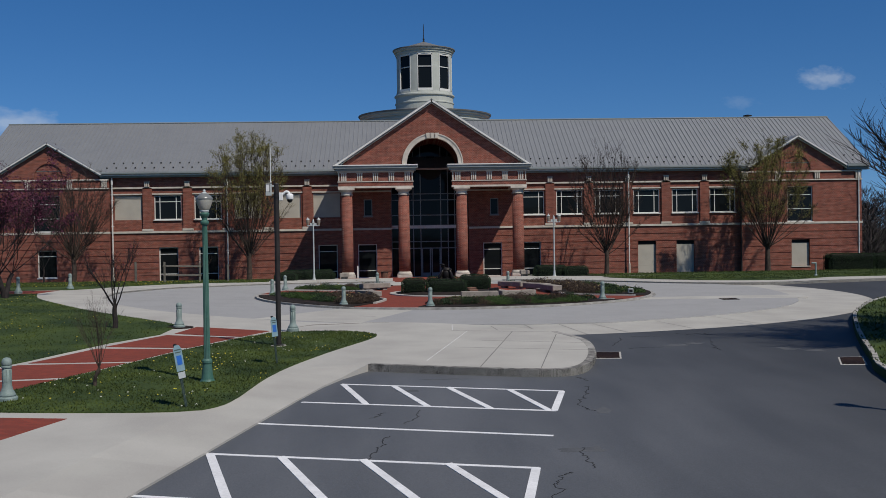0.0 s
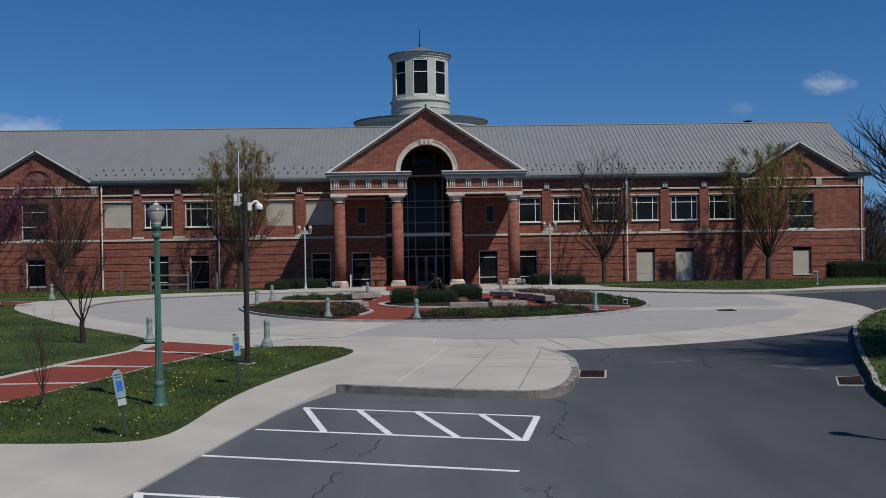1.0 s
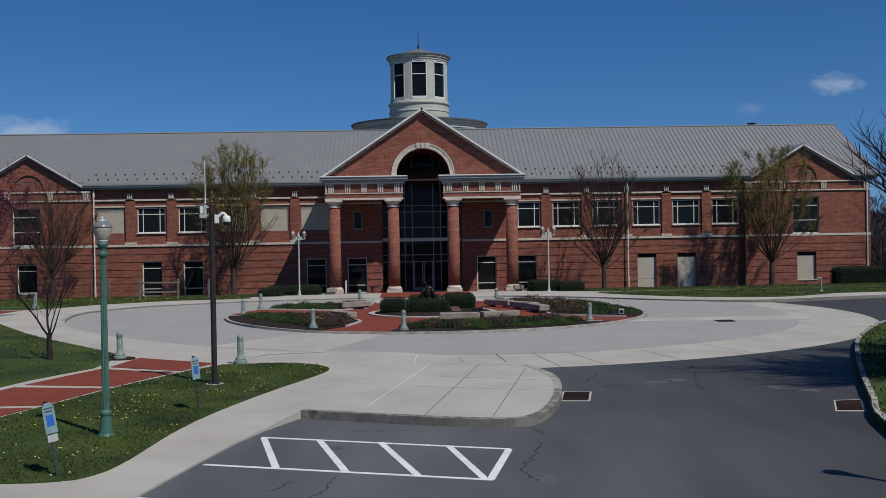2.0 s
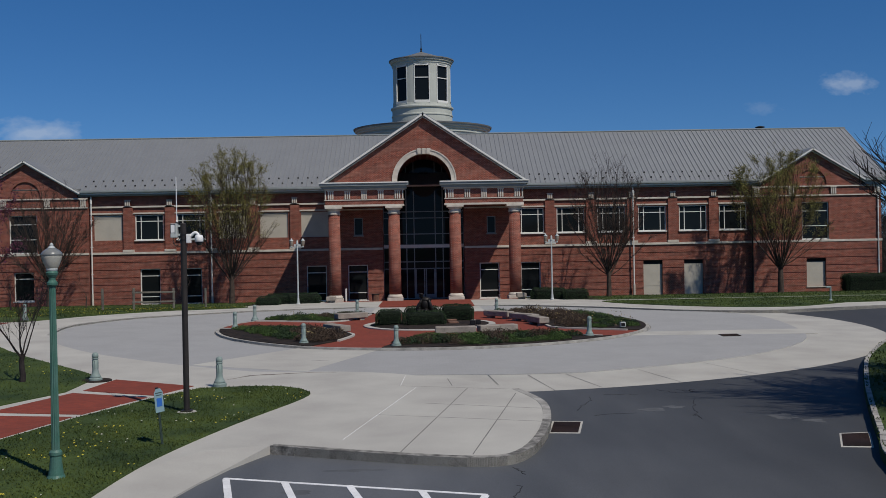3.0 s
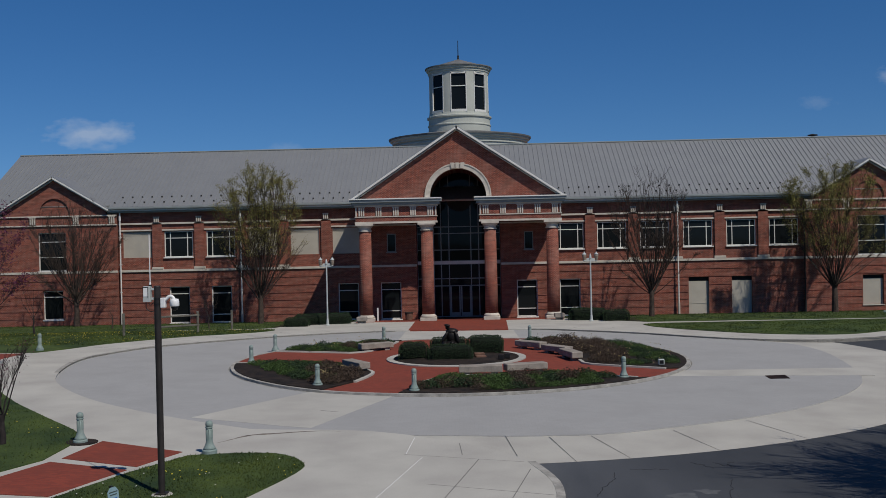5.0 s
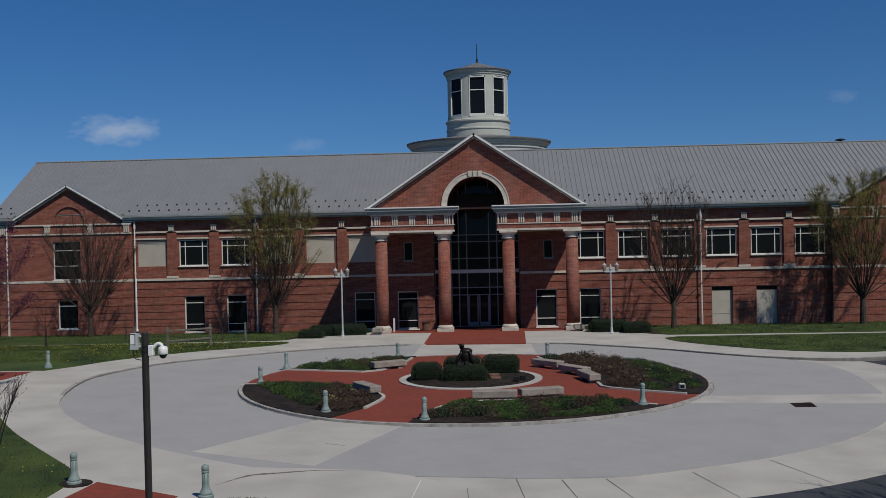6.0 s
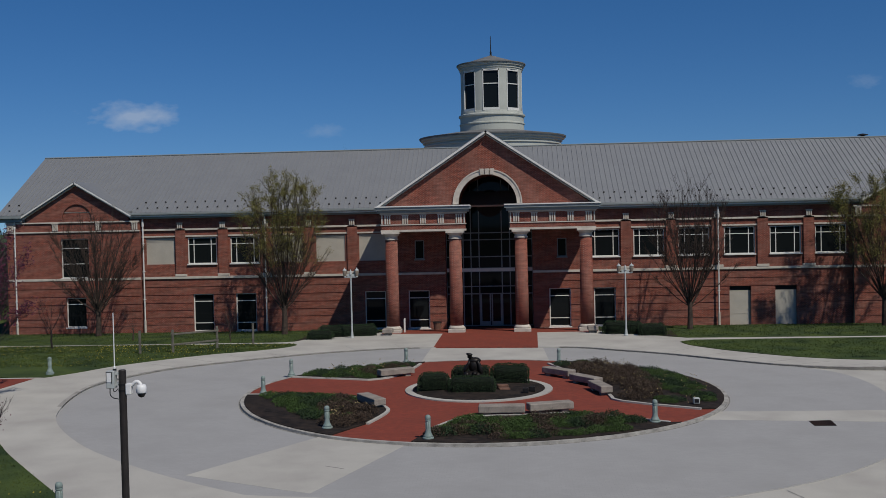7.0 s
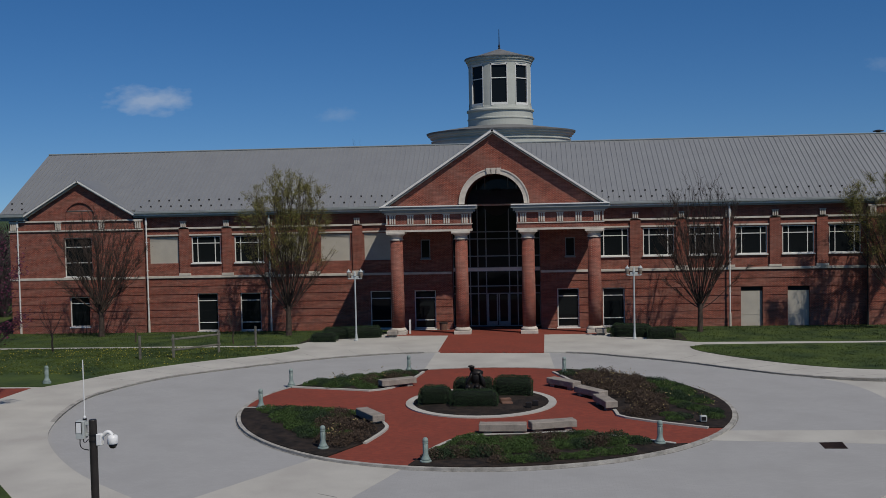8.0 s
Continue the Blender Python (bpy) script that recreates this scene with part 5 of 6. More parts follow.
def vase_tree(label, x, y, h, radius, fork, trunk_r, seed, limbs, leaf_n=0, leaf_from=0.5, low=0.42):
    """A street tree whose many straight limbs fan out of one low fork to a rounded, uneven top, with fine side twigs."""
    rng = random.Random(seed)
    root = thing("tree", label, "tree", (x, y, fall(y, x) + 0.08))
    V, F, tips = [], [], []
    def tube(pts, r0, r1, sides, vs, fs):
        base = len(vs)
        for k, p in enumerate(pts):
            d = (pts[min(k + 1, len(pts) - 1)] - pts[max(k - 1, 0)]).normalized()
            a = d.orthogonal().normalized()
            b = d.cross(a)
            r = r0 + (r1 - r0) * k / (len(pts) - 1)
            vs.extend(tuple(p + (a * math.cos(6.2832 * q / sides) + b * math.sin(6.2832 * q / sides)) * r) for q in range(sides))
        for k in range(len(pts) - 1):
            for q in range(sides):
                fs.append((base + k * sides + q, base + k * sides + (q + 1) % sides, base + (k + 1) * sides + (q + 1) % sides, base + (k + 1) * sides + q))
    tv, tf = [], []
    tube([Vector((0, 0, -0.3)), Vector((0, 0, 0.15)), Vector((rng.gauss(0, 0.03), rng.gauss(0, 0.03), fork * 0.6)), Vector((0, 0, fork * 1.12))], trunk_r * 1.25, trunk_r * 0.8, 10, tv, tf)
    for k in range(limbs):
        a = 2.39996 * k + rng.uniform(-0.4, 0.4)
        if k % 3:
            u = math.sqrt((k + 0.5) / limbs)
            top = h * (1.0 - 0.20 * u * u) * rng.uniform(0.88, 1.0)
        else:
            u = rng.uniform(0.85, 1.05)
            top = h * rng.uniform(low, 0.8)
        goal = Vector((math.cos(a) * u * radius, math.sin(a) * u * radius, top))
        start = Vector((0, 0, fork * rng.uniform(0.82, 1.1)))
        span = goal - start
        side = Vector((-math.sin(a), math.cos(a), 0)) * rng.gauss(0, 0.035) * span.length
        arch = Vector((math.cos(a), math.sin(a), 0)) * rng.uniform(-0.03, 0.07) * span.length
        pts = [start + span * w + (side + arch) * (4 * w * (1 - w)) + Vector((rng.gauss(0, 0.03), rng.gauss(0, 0.03), 0)) for w in (0, 0.17, 0.34, 0.5, 0.67, 0.84, 1.0)]
        tube(pts, trunk_r * rng.uniform(0.12, 0.24), 0.007, 5, V, F)
        d0 = span.normalized()
        for q in range(15):
            w = rng.uniform(0.28, 0.99)
            i = min(int(w * 6), 5)
            p = pts[i].lerp(pts[i + 1], w * 6 - i)
            out = (d0 + Vector((rng.gauss(0, 0.38), rng.gauss(0, 0.38), rng.gauss(0.05, 0.2)))).normalized()
            ln = span.length * rng.uniform(0.10, 0.26) * (1.15 - 0.6 * w)
            mid, end = p + out * ln * 0.5, p + (out + Vector((0, 0, 0.18))).normalized() * ln
            tube([p, mid, end], 0.013, 0.005, 3, V, F)
            tips += [mid, end]
            for _ in range(8):
                v = rng.uniform(0.2, 1.0)
                b = p.lerp(end, v)
                tw = (out + Vector((rng.gauss(0, 0.5), rng.gauss(0, 0.5), rng.gauss(0.1, 0.3)))).normalized() * rng.uniform(0.2, 0.55)
                tube([b, b + tw], 0.007, 0.0035, 3, V, F)
                tips.append(b + tw)
    mesh_part("trunk", tv, tf, M_BARK, root)
    mesh_part("crown", V, F, M_BARK, root)
    if leaf_n:
        pick = [p for p in tips if p.z > h * leaf_from]
        pts = []
        while len(pts) < leaf_n:
            p = rng.choice(pick)
            share = (p.z / h - leaf_from) / (1 - leaf_from)
            if rng.random() < 0.12 + share ** 1.3 and noise.noise(p * 0.9 + Vector((seed, 0, 0))) > rng.uniform(-0.45, 0.25):
                pts.append((p.x + rng.gauss(0, 0.09), p.y + rng.gauss(0, 0.09), p.z + rng.gauss(0, 0.09)))
        v, f = [], []
        leaf_quads(pts, 0.05, rng, v, f)
        mesh_part("leaves", v, f, M_LEAFY, root)
    return root
vase_tree("vase-shaped street tree with sparse yellow-green spring leaves before the wall", -14.8, -0.2, 12.0, 3.4, 1.9, 0.2, 21, 46, 34000, 0.42)
vase_tree("bare vase-shaped tree with fine brown twigs before the wall", 14.25, -0.6, 10.5, 3.15, 1.75, 0.19, 22, 46, low=0.36)
vase_tree("bare reddish-brown vase-shaped tree before the gabled bay", -28.9, 0.2, 9.6, 3.3, 1.8, 0.2, 23, 44, low=0.36)
vase_tree("vase-shaped tree with thin yellow-green leaves before the gabled bay", 27.95, 0.3, 11.0, 3.75, 1.85, 0.22, 24, 46, 40000, 0.40)
tree("tree", "large bare dark tree beyond the building corner", 44.6, 1.5, 15.8, 6.8, 3.0, 0.33, 25, M_BARK, limbs=24, spread=0.9, levels=3, kids=6, thick=0.42)
tree("redbud_tree", "spreading redbud tree with purple bloom on dark stems", -22.2, -31.0, 6.9, 3.9, 1.2, 0.2, 26, M_BARKD, M_BLOOM, 30000, 0.45, 0.07, limbs=18, kids=9, spread=1.1, stems=3)
tree("redbud_tree", "redbud tree with faint purple bloom beside the walk", -26.3, -26.5, 6.8, 3.7, 1.3, 0.18, 36, M_BARKD, M_BLOOM, 26000, 0.45, 0.07, limbs=16, kids=9, spread=1.0, stems=2)
tree("sapling", "small bare multi-stemmed sapling in the grass strip", -9.34, -58.8, 2.1, 0.6, 0.4, 0.05, 27, M_BARK, limbs=14, spread=0.58, levels=2, kids=5, thick=1.15, stems=2)
tree("sapling", "young dark-stemmed tree with small reddish buds on the lawn", -12.6, -46.1, 3.1, 1.2, 0.85, 0.085, 28, M_BARKD, M_BLOOM, 500, 0.4, 0.03, limbs=5, spread=1.0, levels=2, kids=8, thick=1.7)
tree("sapling", "thin young redbud with purple twigs on the lawn", -27.8, -9.6, 3.8, 1.3, 1.1, 0.06, 29, M_BARKD, M_BLOOM, 300, 0.4, 0.05, limbs=6, spread=0.7, levels=2, kids=5)
tree("sapling", "thin bare sapling before the brick wall", -17.4, -5.2, 2.6, 0.9, 0.8, 0.04, 30, M_BARK, limbs=6, spread=0.8, levels=2, kids=4)
tree("sapling", "thin bare sapling before the brick wall", -24.8, -3.6, 3.4, 1.3, 0.9, 0.05, 31, M_BARK, limbs=6, spread=0.8, levels=2, kids=5)
tree("tree", "bare street tree on the grass verge beside the drive", 14.4, -53.4, 7.2, 3.7, 2.0, 0.17, 32, M_BARK, limbs=60, kids=11, thick=1.4)
# second tree, out of view, added to thicken the shadow on the asphalt
tree("tree", "unseen bare tree added on the verge to deepen the cast shadow", 18.4, -51.5, 7.4, 3.8, 2.0, 0.18, 33, M_BARK, limbs=60, kids=11, thick=1.4)

# far woods
M_HAZE = material("hazy_twigs", (0.060, 0.050, 0.050), 0.95, vary=0.2, scale=0.2, fine=3, bump=0.0, island=0.5)
def far_wood(label, x0, x1, y0, y1, count, h0, h1, seed):
    """A thicket of bare trees: leaning stems with clouds of twigs, the taller ones behind."""
    rng = random.Random(seed)
    v, f = [], []
    for _ in range(count):
        x, y = rng.uniform(x0, x1), rng.uniform(y0, y1)
        h = rng.uniform(h0, h1) * (0.7 + 0.3 * (y - y0) / (y1 - y0))
        r = h * rng.uniform(0.22, 0.34)
        for k in range(5):
            n, w = len(v), 0.12
            bx, by = rng.gauss(0, 0.3 * r), rng.gauss(0, 0.3 * r)
            v += [(x - w, y, -1.2), (x + w, y, -1.2), (x + bx, y + by, h * rng.uniform(0.6, 0.95))]
            f.append((n, n + 1, n + 2))
        for _ in range(480):
            a, u, q = rng.uniform(0, 6.283), math.sqrt(rng.random()), rng.random()
            rr = r * u * math.sqrt(max(0.05, 1 - (2 * q - 1) ** 2))
            p = Vector((x + rr * math.cos(a), y + rr * math.sin(a), -0.8 + (h + 0.8) * q))
            d = Vector((math.cos(a) * 0.6, math.sin(a) * 0.6, rng.uniform(0.3, 1.2))).normalized()
            e = d.cross(Vector((rng.gauss(0, 1), rng.gauss(0, 1), rng.gauss(0, 1)))).normalized() * rng.uniform(0.02, 0.07)
            n = len(v)
            v += [tuple(p - e), tuple(p + e), tuple(p + d * rng.uniform(0.5, 1.3))]
            f.append((n, n + 1, n + 2))
    tagged(mesh_part("far_wood", v, f, M_HAZE), label, "woods", kind="stuff")
far_wood("hazy grey-brown bare woods far beyond the lot", 44, 130, 26, 60, 170, 6.5, 10.5, 3)
far_wood("hazy grey-brown bare woods beyond the lawn", -120, -43.5, 16, 50, 170, 6.5, 10.5, 4)
tree("tree", "bare treetop far behind the roof ridge", -20, 60, 18.6, 1.3, 9.0, 0.2, 40, M_BARKD, limbs=8, z=-0.5)

# grass blades and dandelions on the near lawns
M_BLADE = material("grass_blade", (0.062, 0.083, 0.014), 0.85, vary=0.2, scale=0.5, fine=6, bump=0.0, island=0.25, tint=(0.022, 0.040, 0.010))
M_DANDY = material("dandelion", (0.666, 0.540, 0.063), 0.8, vary=0.1, bump=0.0)
def tufts(name, poly, count, seed, box_lim, size=0.05):
    rng = random.Random(seed)
    v, f = [], []
    while len(f) < count:
        p = (rng.uniform(box_lim[0], box_lim[1]), rng.uniform(box_lim[2], box_lim[3]))
        if not inside(p, poly) or noise.noise(Vector((p[0] * 0.9, p[1] * 0.9, seed))) < rng.uniform(-0.7, 0.25):
            continue
        z = WALKZ + 0.028 + fall(p[1], p[0])
        a = rng.uniform(0, 6.28)
        w, h, n = size * rng.uniform(0.3, 0.7), size * rng.uniform(0.8, 1.6), len(v)
        dx, dy = math.cos(a) * w, math.sin(a) * w
        lx, ly = rng.gauss(0, 0.4) * h, rng.gauss(0, 0.4) * h
        v += [(p[0] - dx, p[1] - dy, z), (p[0] + dx, p[1] + dy, z), (p[0] + lx, p[1] + ly, z + h)]
        f.append((n, n + 1, n + 2))
    tagged(mesh_part(name, v, f, M_BLADE), "short uneven grass blades of the lawn", "grass", kind="stuff")
tufts("grass_blades", STRIP, 20000, 1, (-12, -3.4, -62.6, -47), 0.032)
tufts("grass_blades", WEST, 18000, 2, (-24, -10.5, -62, -23), 0.036)
tufts("grass_blades", FRONTL, 14000, 3, (-32, -12, -20, -7), 0.06)
tufts("grass_blades", WALLL, 9000, 5, (-42, -8, -6, 4.8), 0.06)
tufts("grass_blades", WALLR, 9000, 6, (8, 42, -6, 4.8), 0.06)
tufts("grass_blades", FRONTR, 9000, 7, (12, 40, -17, -8.5), 0.05)
tufts("grass_blades", VERGE + [(59, -100)], 12000, 4, (8, 26, -60, -30), 0.06)
M_PUFF = material("dandelion_seed_head", (0.558, 0.558, 0.468), 0.9, vary=0.1, bump=0.0)
def dandelions(poly, count, seed, lim, patch, mat=M_DANDY, label="yellow dandelion heads scattered in the grass"):
    rng = random.Random(seed)
    v, f, k = [], [], 0
    while k < count:
        p = (rng.uniform(lim[0], lim[1]), rng.uniform(lim[2], lim[3]))
        if not inside(p, poly) or noise.noise(Vector((p[0] * 0.5, p[1] * 0.5, seed + 0.5))) < rng.uniform(*patch):
            continue
        k += 1
        z, r, n = WALKZ + 0.07 + fall(p[1], p[0]), rng.uniform(0.011, 0.023), len(v)
        v += [(p[0] + r * math.cos(1.047 * q), p[1] + r * math.sin(1.047 * q), z + (0.012 if q % 2 else 0)) for q in range(6)] + [(p[0], p[1], z + 0.025)]
        f += [(n + q, n + (q + 1) % 6, n + 6) for q in range(6)]
    tagged(mesh_part("dandelions", v, f, mat), label, "flowers", kind="stuff")
dandelions(STRIP, 60, 8, (-12, -3.4, -62.6, -47), (-0.3, 0.5), M_PUFF, "pale dandelion seed heads in the grass")
dandelions(STRIP, 95, 1, (-12, -3.4, -62.6, -47), (-0.1, 0.5))
dandelions(WEST, 130, 2, (-24, -10.5, -62, -23), (-0.2, 0.5))
dandelions(FRONTL, 900, 3, (-36, -12, -20, -7), (-0.4, 0.4))

# ---------------- street furniture ----------------
M_VERDI = material("pale_verdigris_paint", (0.216, 0.264, 0.248), 0.6, vary=0.12, scale=5, fine=40, tint=(0.160, 0.216, 0.200))
M_GREEN = material("green_painted_iron", (0.044, 0.120, 0.092), 0.5, vary=0.12, scale=4, fine=40, tint=(0.072, 0.144, 0.120))
M_GREYP = material("pale_grey_paint", (0.414, 0.441, 0.432), 0.5, vary=0.08, scale=4)
M_GLOBE = material("frosted_globe", (0.36, 0.35, 0.31), 0.25, vary=0.08, scale=5, bump=0.0, tint=(0.40, 0.36, 0.29), spec=0.5)
M_TAN = material("dull_tan_lantern_glass", (0.23, 0.19, 0.15), 0.4, vary=0.1, scale=8)
M_GREYG = material("grey_ribbed_globe_top", (0.18, 0.185, 0.18), 0.3, vary=0.1, scale=8, spec=0.5)
M_BRONZEP = material("dark_brown_pole_paint", (0.028, 0.024, 0.022), 0.5, vary=0.15, scale=5)
M_WHITEP = material("white_plastic", (0.702, 0.702, 0.693), 0.4, vary=0.04)
M_GREYBOX = material("grey_plastic_box", (0.405, 0.432, 0.423), 0.5, vary=0.05)
M_BLACK = material("black_rubber", (0.012, 0.012, 0.013), 0.4, vary=0.1)
M_SIGN = material("pale_sign_face", (0.192, 0.296, 0.328), 0.5, vary=0.06, scale=6)
M_BLUE = material("sign_blue", (0.028, 0.128, 0.440), 0.5, vary=0.05)
M_POST = material("green_steel_post", (0.072, 0.104, 0.088), 0.6, metal=0.3, vary=0.15)
M_STONE = material("rough_grey_stone", (0.272, 0.240, 0.208), 0.9, vary=0.14, scale=3, fine=30, bump=0.5, dist=0.01, tint=(0.200, 0.176, 0.152))
M_BRONZE = material("dark_bronze", (0.030, 0.026, 0.024), 0.45, metal=0.6, vary=0.2, scale=4)
M_WOOD = material("weathered_rail_wood", (0.150, 0.140, 0.115), 0.9, vary=0.2, scale=4, fine=40, bump=0.4)
M_ROCK = material("reddish_rock", (0.176, 0.096, 0.068), 0.9, vary=0.2, scale=5)

def bollard():
    b = thing("bollard", "pale verdigris iron bollard with flared base and round cap", "bollard", group="bollards round the ring drive")
    part("foot", lathe([(0.205, -0.25), (0.205, 0.08), (0.19, 0.1), (0.165, 0.11)], 20), M_VERDI, b)
    part("body", lathe([(0.165, 0.11), (0.17, 0.14), (0.145, 0.18), (0.115, 0.24), (0.097, 0.31), (0.089, 0.42), (0.086, 0.68)], 20), M_VERDI, b, smooth=True)
    part("collar", lathe([(0.086, 0.68), (0.102, 0.69), (0.102, 0.72), (0.086, 0.73)], 20), M_VERDI, b)
    part("cap", lathe([(0.085, 0.73), (0.098, 0.75), (0.1, 0.8), (0.09, 0.85), (0.055, 0.885), (0.01, 0.895)], 20), M_VERDI, b, smooth=True)
    for k in range(8):
        m = Matrix.Rotation(radians(45 * k), 4, "Z")
        part("flute", box(bmesh.new(), 0.080, 0.096, -0.010, 0.010, 0.4, 0.65, m=m), M_VERDI, b)
    return b
first = bollard()
spots = [(-9.43, -22.05), (-9.5, -27.5), (-5.3, -34.45), (-1.3, -36.35), (7.08, -33.7), (4.2, -18.3), (-4.1, -17.3), (-6.32, -47.2), (-10.45, -45.8), (-10.65, -60.7), (-21.8, -22.5), (-23.3, -26.4)]
for k, (x, y) in enumerate(spots):
    if k == 0:
        first.matrix_basis = pose(x, y, WALKZ + fall(y, x))
    else:
        copy_thing(first, pose(x, y, WALKZ + fall(y, x) + (0.03 if k in (7, 10, 11) else 0), rz=7 * k))

setting("soil_patch", plate([(-10.42 + 0.46 * math.cos(k * 0.45), -45.78 + 0.42 * math.sin(k * 0.45)) for k in range(14)], WALKZ + 0.036, 0.1), M_MULCH, "dark bare soil round the bollard foot", "soil")

def green_lamp(x, y):
    g = thing("street_lamp", "green fluted iron lamp post with frosted acorn globe", "street lamp", (x, y, WALKZ))
    part("base", lathe([(0.17, -0.1), (0.17, 0.03), (0.14, 0.08), (0.12, 0.2), (0.10, 0.42), (0.115, 0.45), (0.115, 0.5), (0.085, 0.54)], 20), M_GREEN, g)
    bm = bmesh.new()
    rings = []
    for z, r in ((0.54, 0.073), (2.0, 0.066), (3.55, 0.056)):
        rings.append([bm.verts.new((r * (1 if k % 2 else 0.84) * math.cos(math.pi * k / 12), r * (1 if k % 2 else 0.84) * math.sin(math.pi * k / 12), z)) for k in range(24)])
    for a, b in zip(rings, rings[1:]):
        for k in range(24):
            bm.faces.new((a[k], a[(k + 1) % 24], b[(k + 1) % 24], b[k]))
    part("fluted_shaft", bm, M_GREEN, g)
    part("collar", lathe([(0.075, 3.55), (0.095, 3.58), (0.095, 3.62), (0.06, 3.66), (0.06, 3.70), (0.10, 3.76), (0.11, 3.80), (0.08, 3.84)], 20), M_GREEN, g)
    gl = part("globe", lathe([(0.085, 3.86), (0.115, 3.90), (0.15, 3.98), (0.178, 4.07), (0.187, 4.12), (0.185, 4.13)], 24), M_GLOBE, g, "frosted acorn globe", smooth=True)
    part("roof_glass", lathe([(0.192, 4.12), (0.194, 4.14), (0.165, 4.185), (0.115, 4.225), (0.06, 4.26)], 24), M_GREYG, gl, "grey ribbed top of the globe", smooth=True)
    part("cap", lathe([(0.07, 4.255), (0.05, 4.28), (0.03, 4.29), (0.035, 4.32), (0.005, 4.35)], 20), M_GREYP, gl)
    part("socket", lathe([(0.09, 3.83), (0.105, 3.86), (0.09, 3.93), (0.07, 3.94)], 16), M_GREYP, gl)
    return g
green_lamp(-7.03, -58.6)
green_lamp(8.2, -64.9)

def sign(x, y, lean, label, turn, lower=False):
    s = thing("parking_sign", label, "sign", (x, y, WALKZ))
    s.rotation_euler = (radians(lean[0]), radians(lean[1]), radians(turn))
    part("post", boxes((-0.025, 0.025, -0.012, 0.012, -0.15, 1.22), (-0.006, 0.006, -0.03, -0.012, -0.1, 1.2)), M_POST, s)
    pl = part("plate", extrude_xz(bmesh.new(), [(-0.14, 0.72), (0.14, 0.72), (0.14, 1.14), (0.07, 1.22), (-0.07, 1.22), (-0.14, 1.14)], -0.038, -0.031), M_SIGN, s, "pale blue-green sign plate")
    part("symbol", boxes((-0.085, 0.085, -0.042, -0.039, 0.84, 1.02)), M_BLUE, pl, "blue square symbol")
    part("writing_bar", boxes((-0.11, 0.11, -0.041, -0.039, 1.12, 1.14), (-0.09, 0.09, -0.041, -0.039, 1.07, 1.09)), M_POST, pl)
    part("top_bolt", boxes((-0.025, 0.025, -0.03, 0.03, 1.2, 1.25), bevel=0.008), M_BLACK, s)
    if lower:
        part("lower_plate", boxes((-0.12, 0.12, -0.037, -0.031, 0.58, 0.70), bevel=0.002), M_GREYBOX, s, "small pale lower plate")
    return s
sign(-6.78, -62.0, (-11, 0), "leaning pale parking sign with blue symbol on green steel post", 70, True)
sign(-5.82, -55.75, (-6, 0), "pale parking sign with blue symbol on a green steel post", 66)

# camera mast
mast = thing("camera_mast", "dark steel pole with white dome camera, grey box, whip antenna", "pole", (-6.27, -51.6, WALKZ))
part("footing", lathe([(0.25, -0.2), (0.25, 0.03), (0.23, 0.05)], 20), M_CONC, mast, "round concrete footing")
part("pole", lathe([(0.076, 0.03), (0.076, 4.82), (0.066, 4.84)], 16), M_BRONZEP, mast)
part("base_plate", boxes((-0.13, 0.13, -0.13, 0.13, 0.05, 0.08)), M_BRONZEP, mast)
cbox = part("control_box", boxes((-0.30, -0.13, -0.12, 0.05, 4.47, 4.83), bevel=0.01), M_GREYBOX, mast, "grey plastic control box")
part("panel", boxes((-0.285, -0.185, -0.127, -0.119, 4.60, 4.80), bevel=0.002), M_WHITEP, cbox, "white panel in a dark frame")
part("panel_frame", boxes((-0.297, -0.286, -0.13, -0.118, 4.58, 4.82), (-0.184, -0.173, -0.13, -0.118, 4.58, 4.82), (-0.286, -0.184, -0.13, -0.118, 4.805, 4.82)), M_BLACK, cbox)
part("box_bracket", boxes((-0.14, -0.05, -0.04, 0.04, 4.52, 4.57)), M_GREYP, mast)
part("box_bracket", boxes((-0.14, -0.05, -0.04, 0.04, 4.74, 4.79)), M_GREYP, mast)
part("antenna", lathe([(0.024, 4.82), (0.024, 4.9), (0.012, 4.92), (0.010, 6.02)], 8, (-0.16, 0.0, 0)), M_WHITEP, mast, "white whip antenna")
part("antenna_foot", lathe([(0.04, 4.83), (0.04, 4.86), (0.026, 4.865)], 10, (-0.16, 0.0, 0)), M_BLACK, mast)
def bent(name, pts, r, mat):
    cu = bpy.data.curves.new(name, "CURVE")
    cu.dimensions, cu.bevel_depth = "3D", r
    sp = cu.splines.new("BEZIER")
    sp.bezier_points.add(len(pts) - 1)
    for bp, co in zip(sp.bezier_points, pts):
        bp.co, bp.handle_left_type, bp.handle_right_type = co, "AUTO", "AUTO"
    cu.materials.append(mat)
    new(name, cu).parent = mast
bent("cable", ((-0.25, -0.05, 4.48), (-0.22, -0.06, 4.30), (-0.07, -0.05, 4.24)), 0.010, M_BLACK)
bent("cable", ((-0.19, -0.03, 4.48), (-0.16, -0.05, 4.40), (-0.07, -0.06, 4.46)), 0.008, M_BLACK)
part("clamp", lathe([(0.086, 4.40), (0.086, 4.44)], 14), M_BLACK, mast)
part("clamp", lathe([(0.086, 4.52), (0.086, 4.56)], 14), M_BLACK, mast)
part("camera_mount", boxes((0.08, 0.19, -0.07, 0.07, 4.33, 4.56), bevel=0.012), M_WHITEP, mast, "white camera mount")
bent("camera_arm", ((0.18, 0.0, 4.51), (0.31, 0.0, 4.59), (0.395, 0.0, 4.52)), 0.038, M_WHITEP)
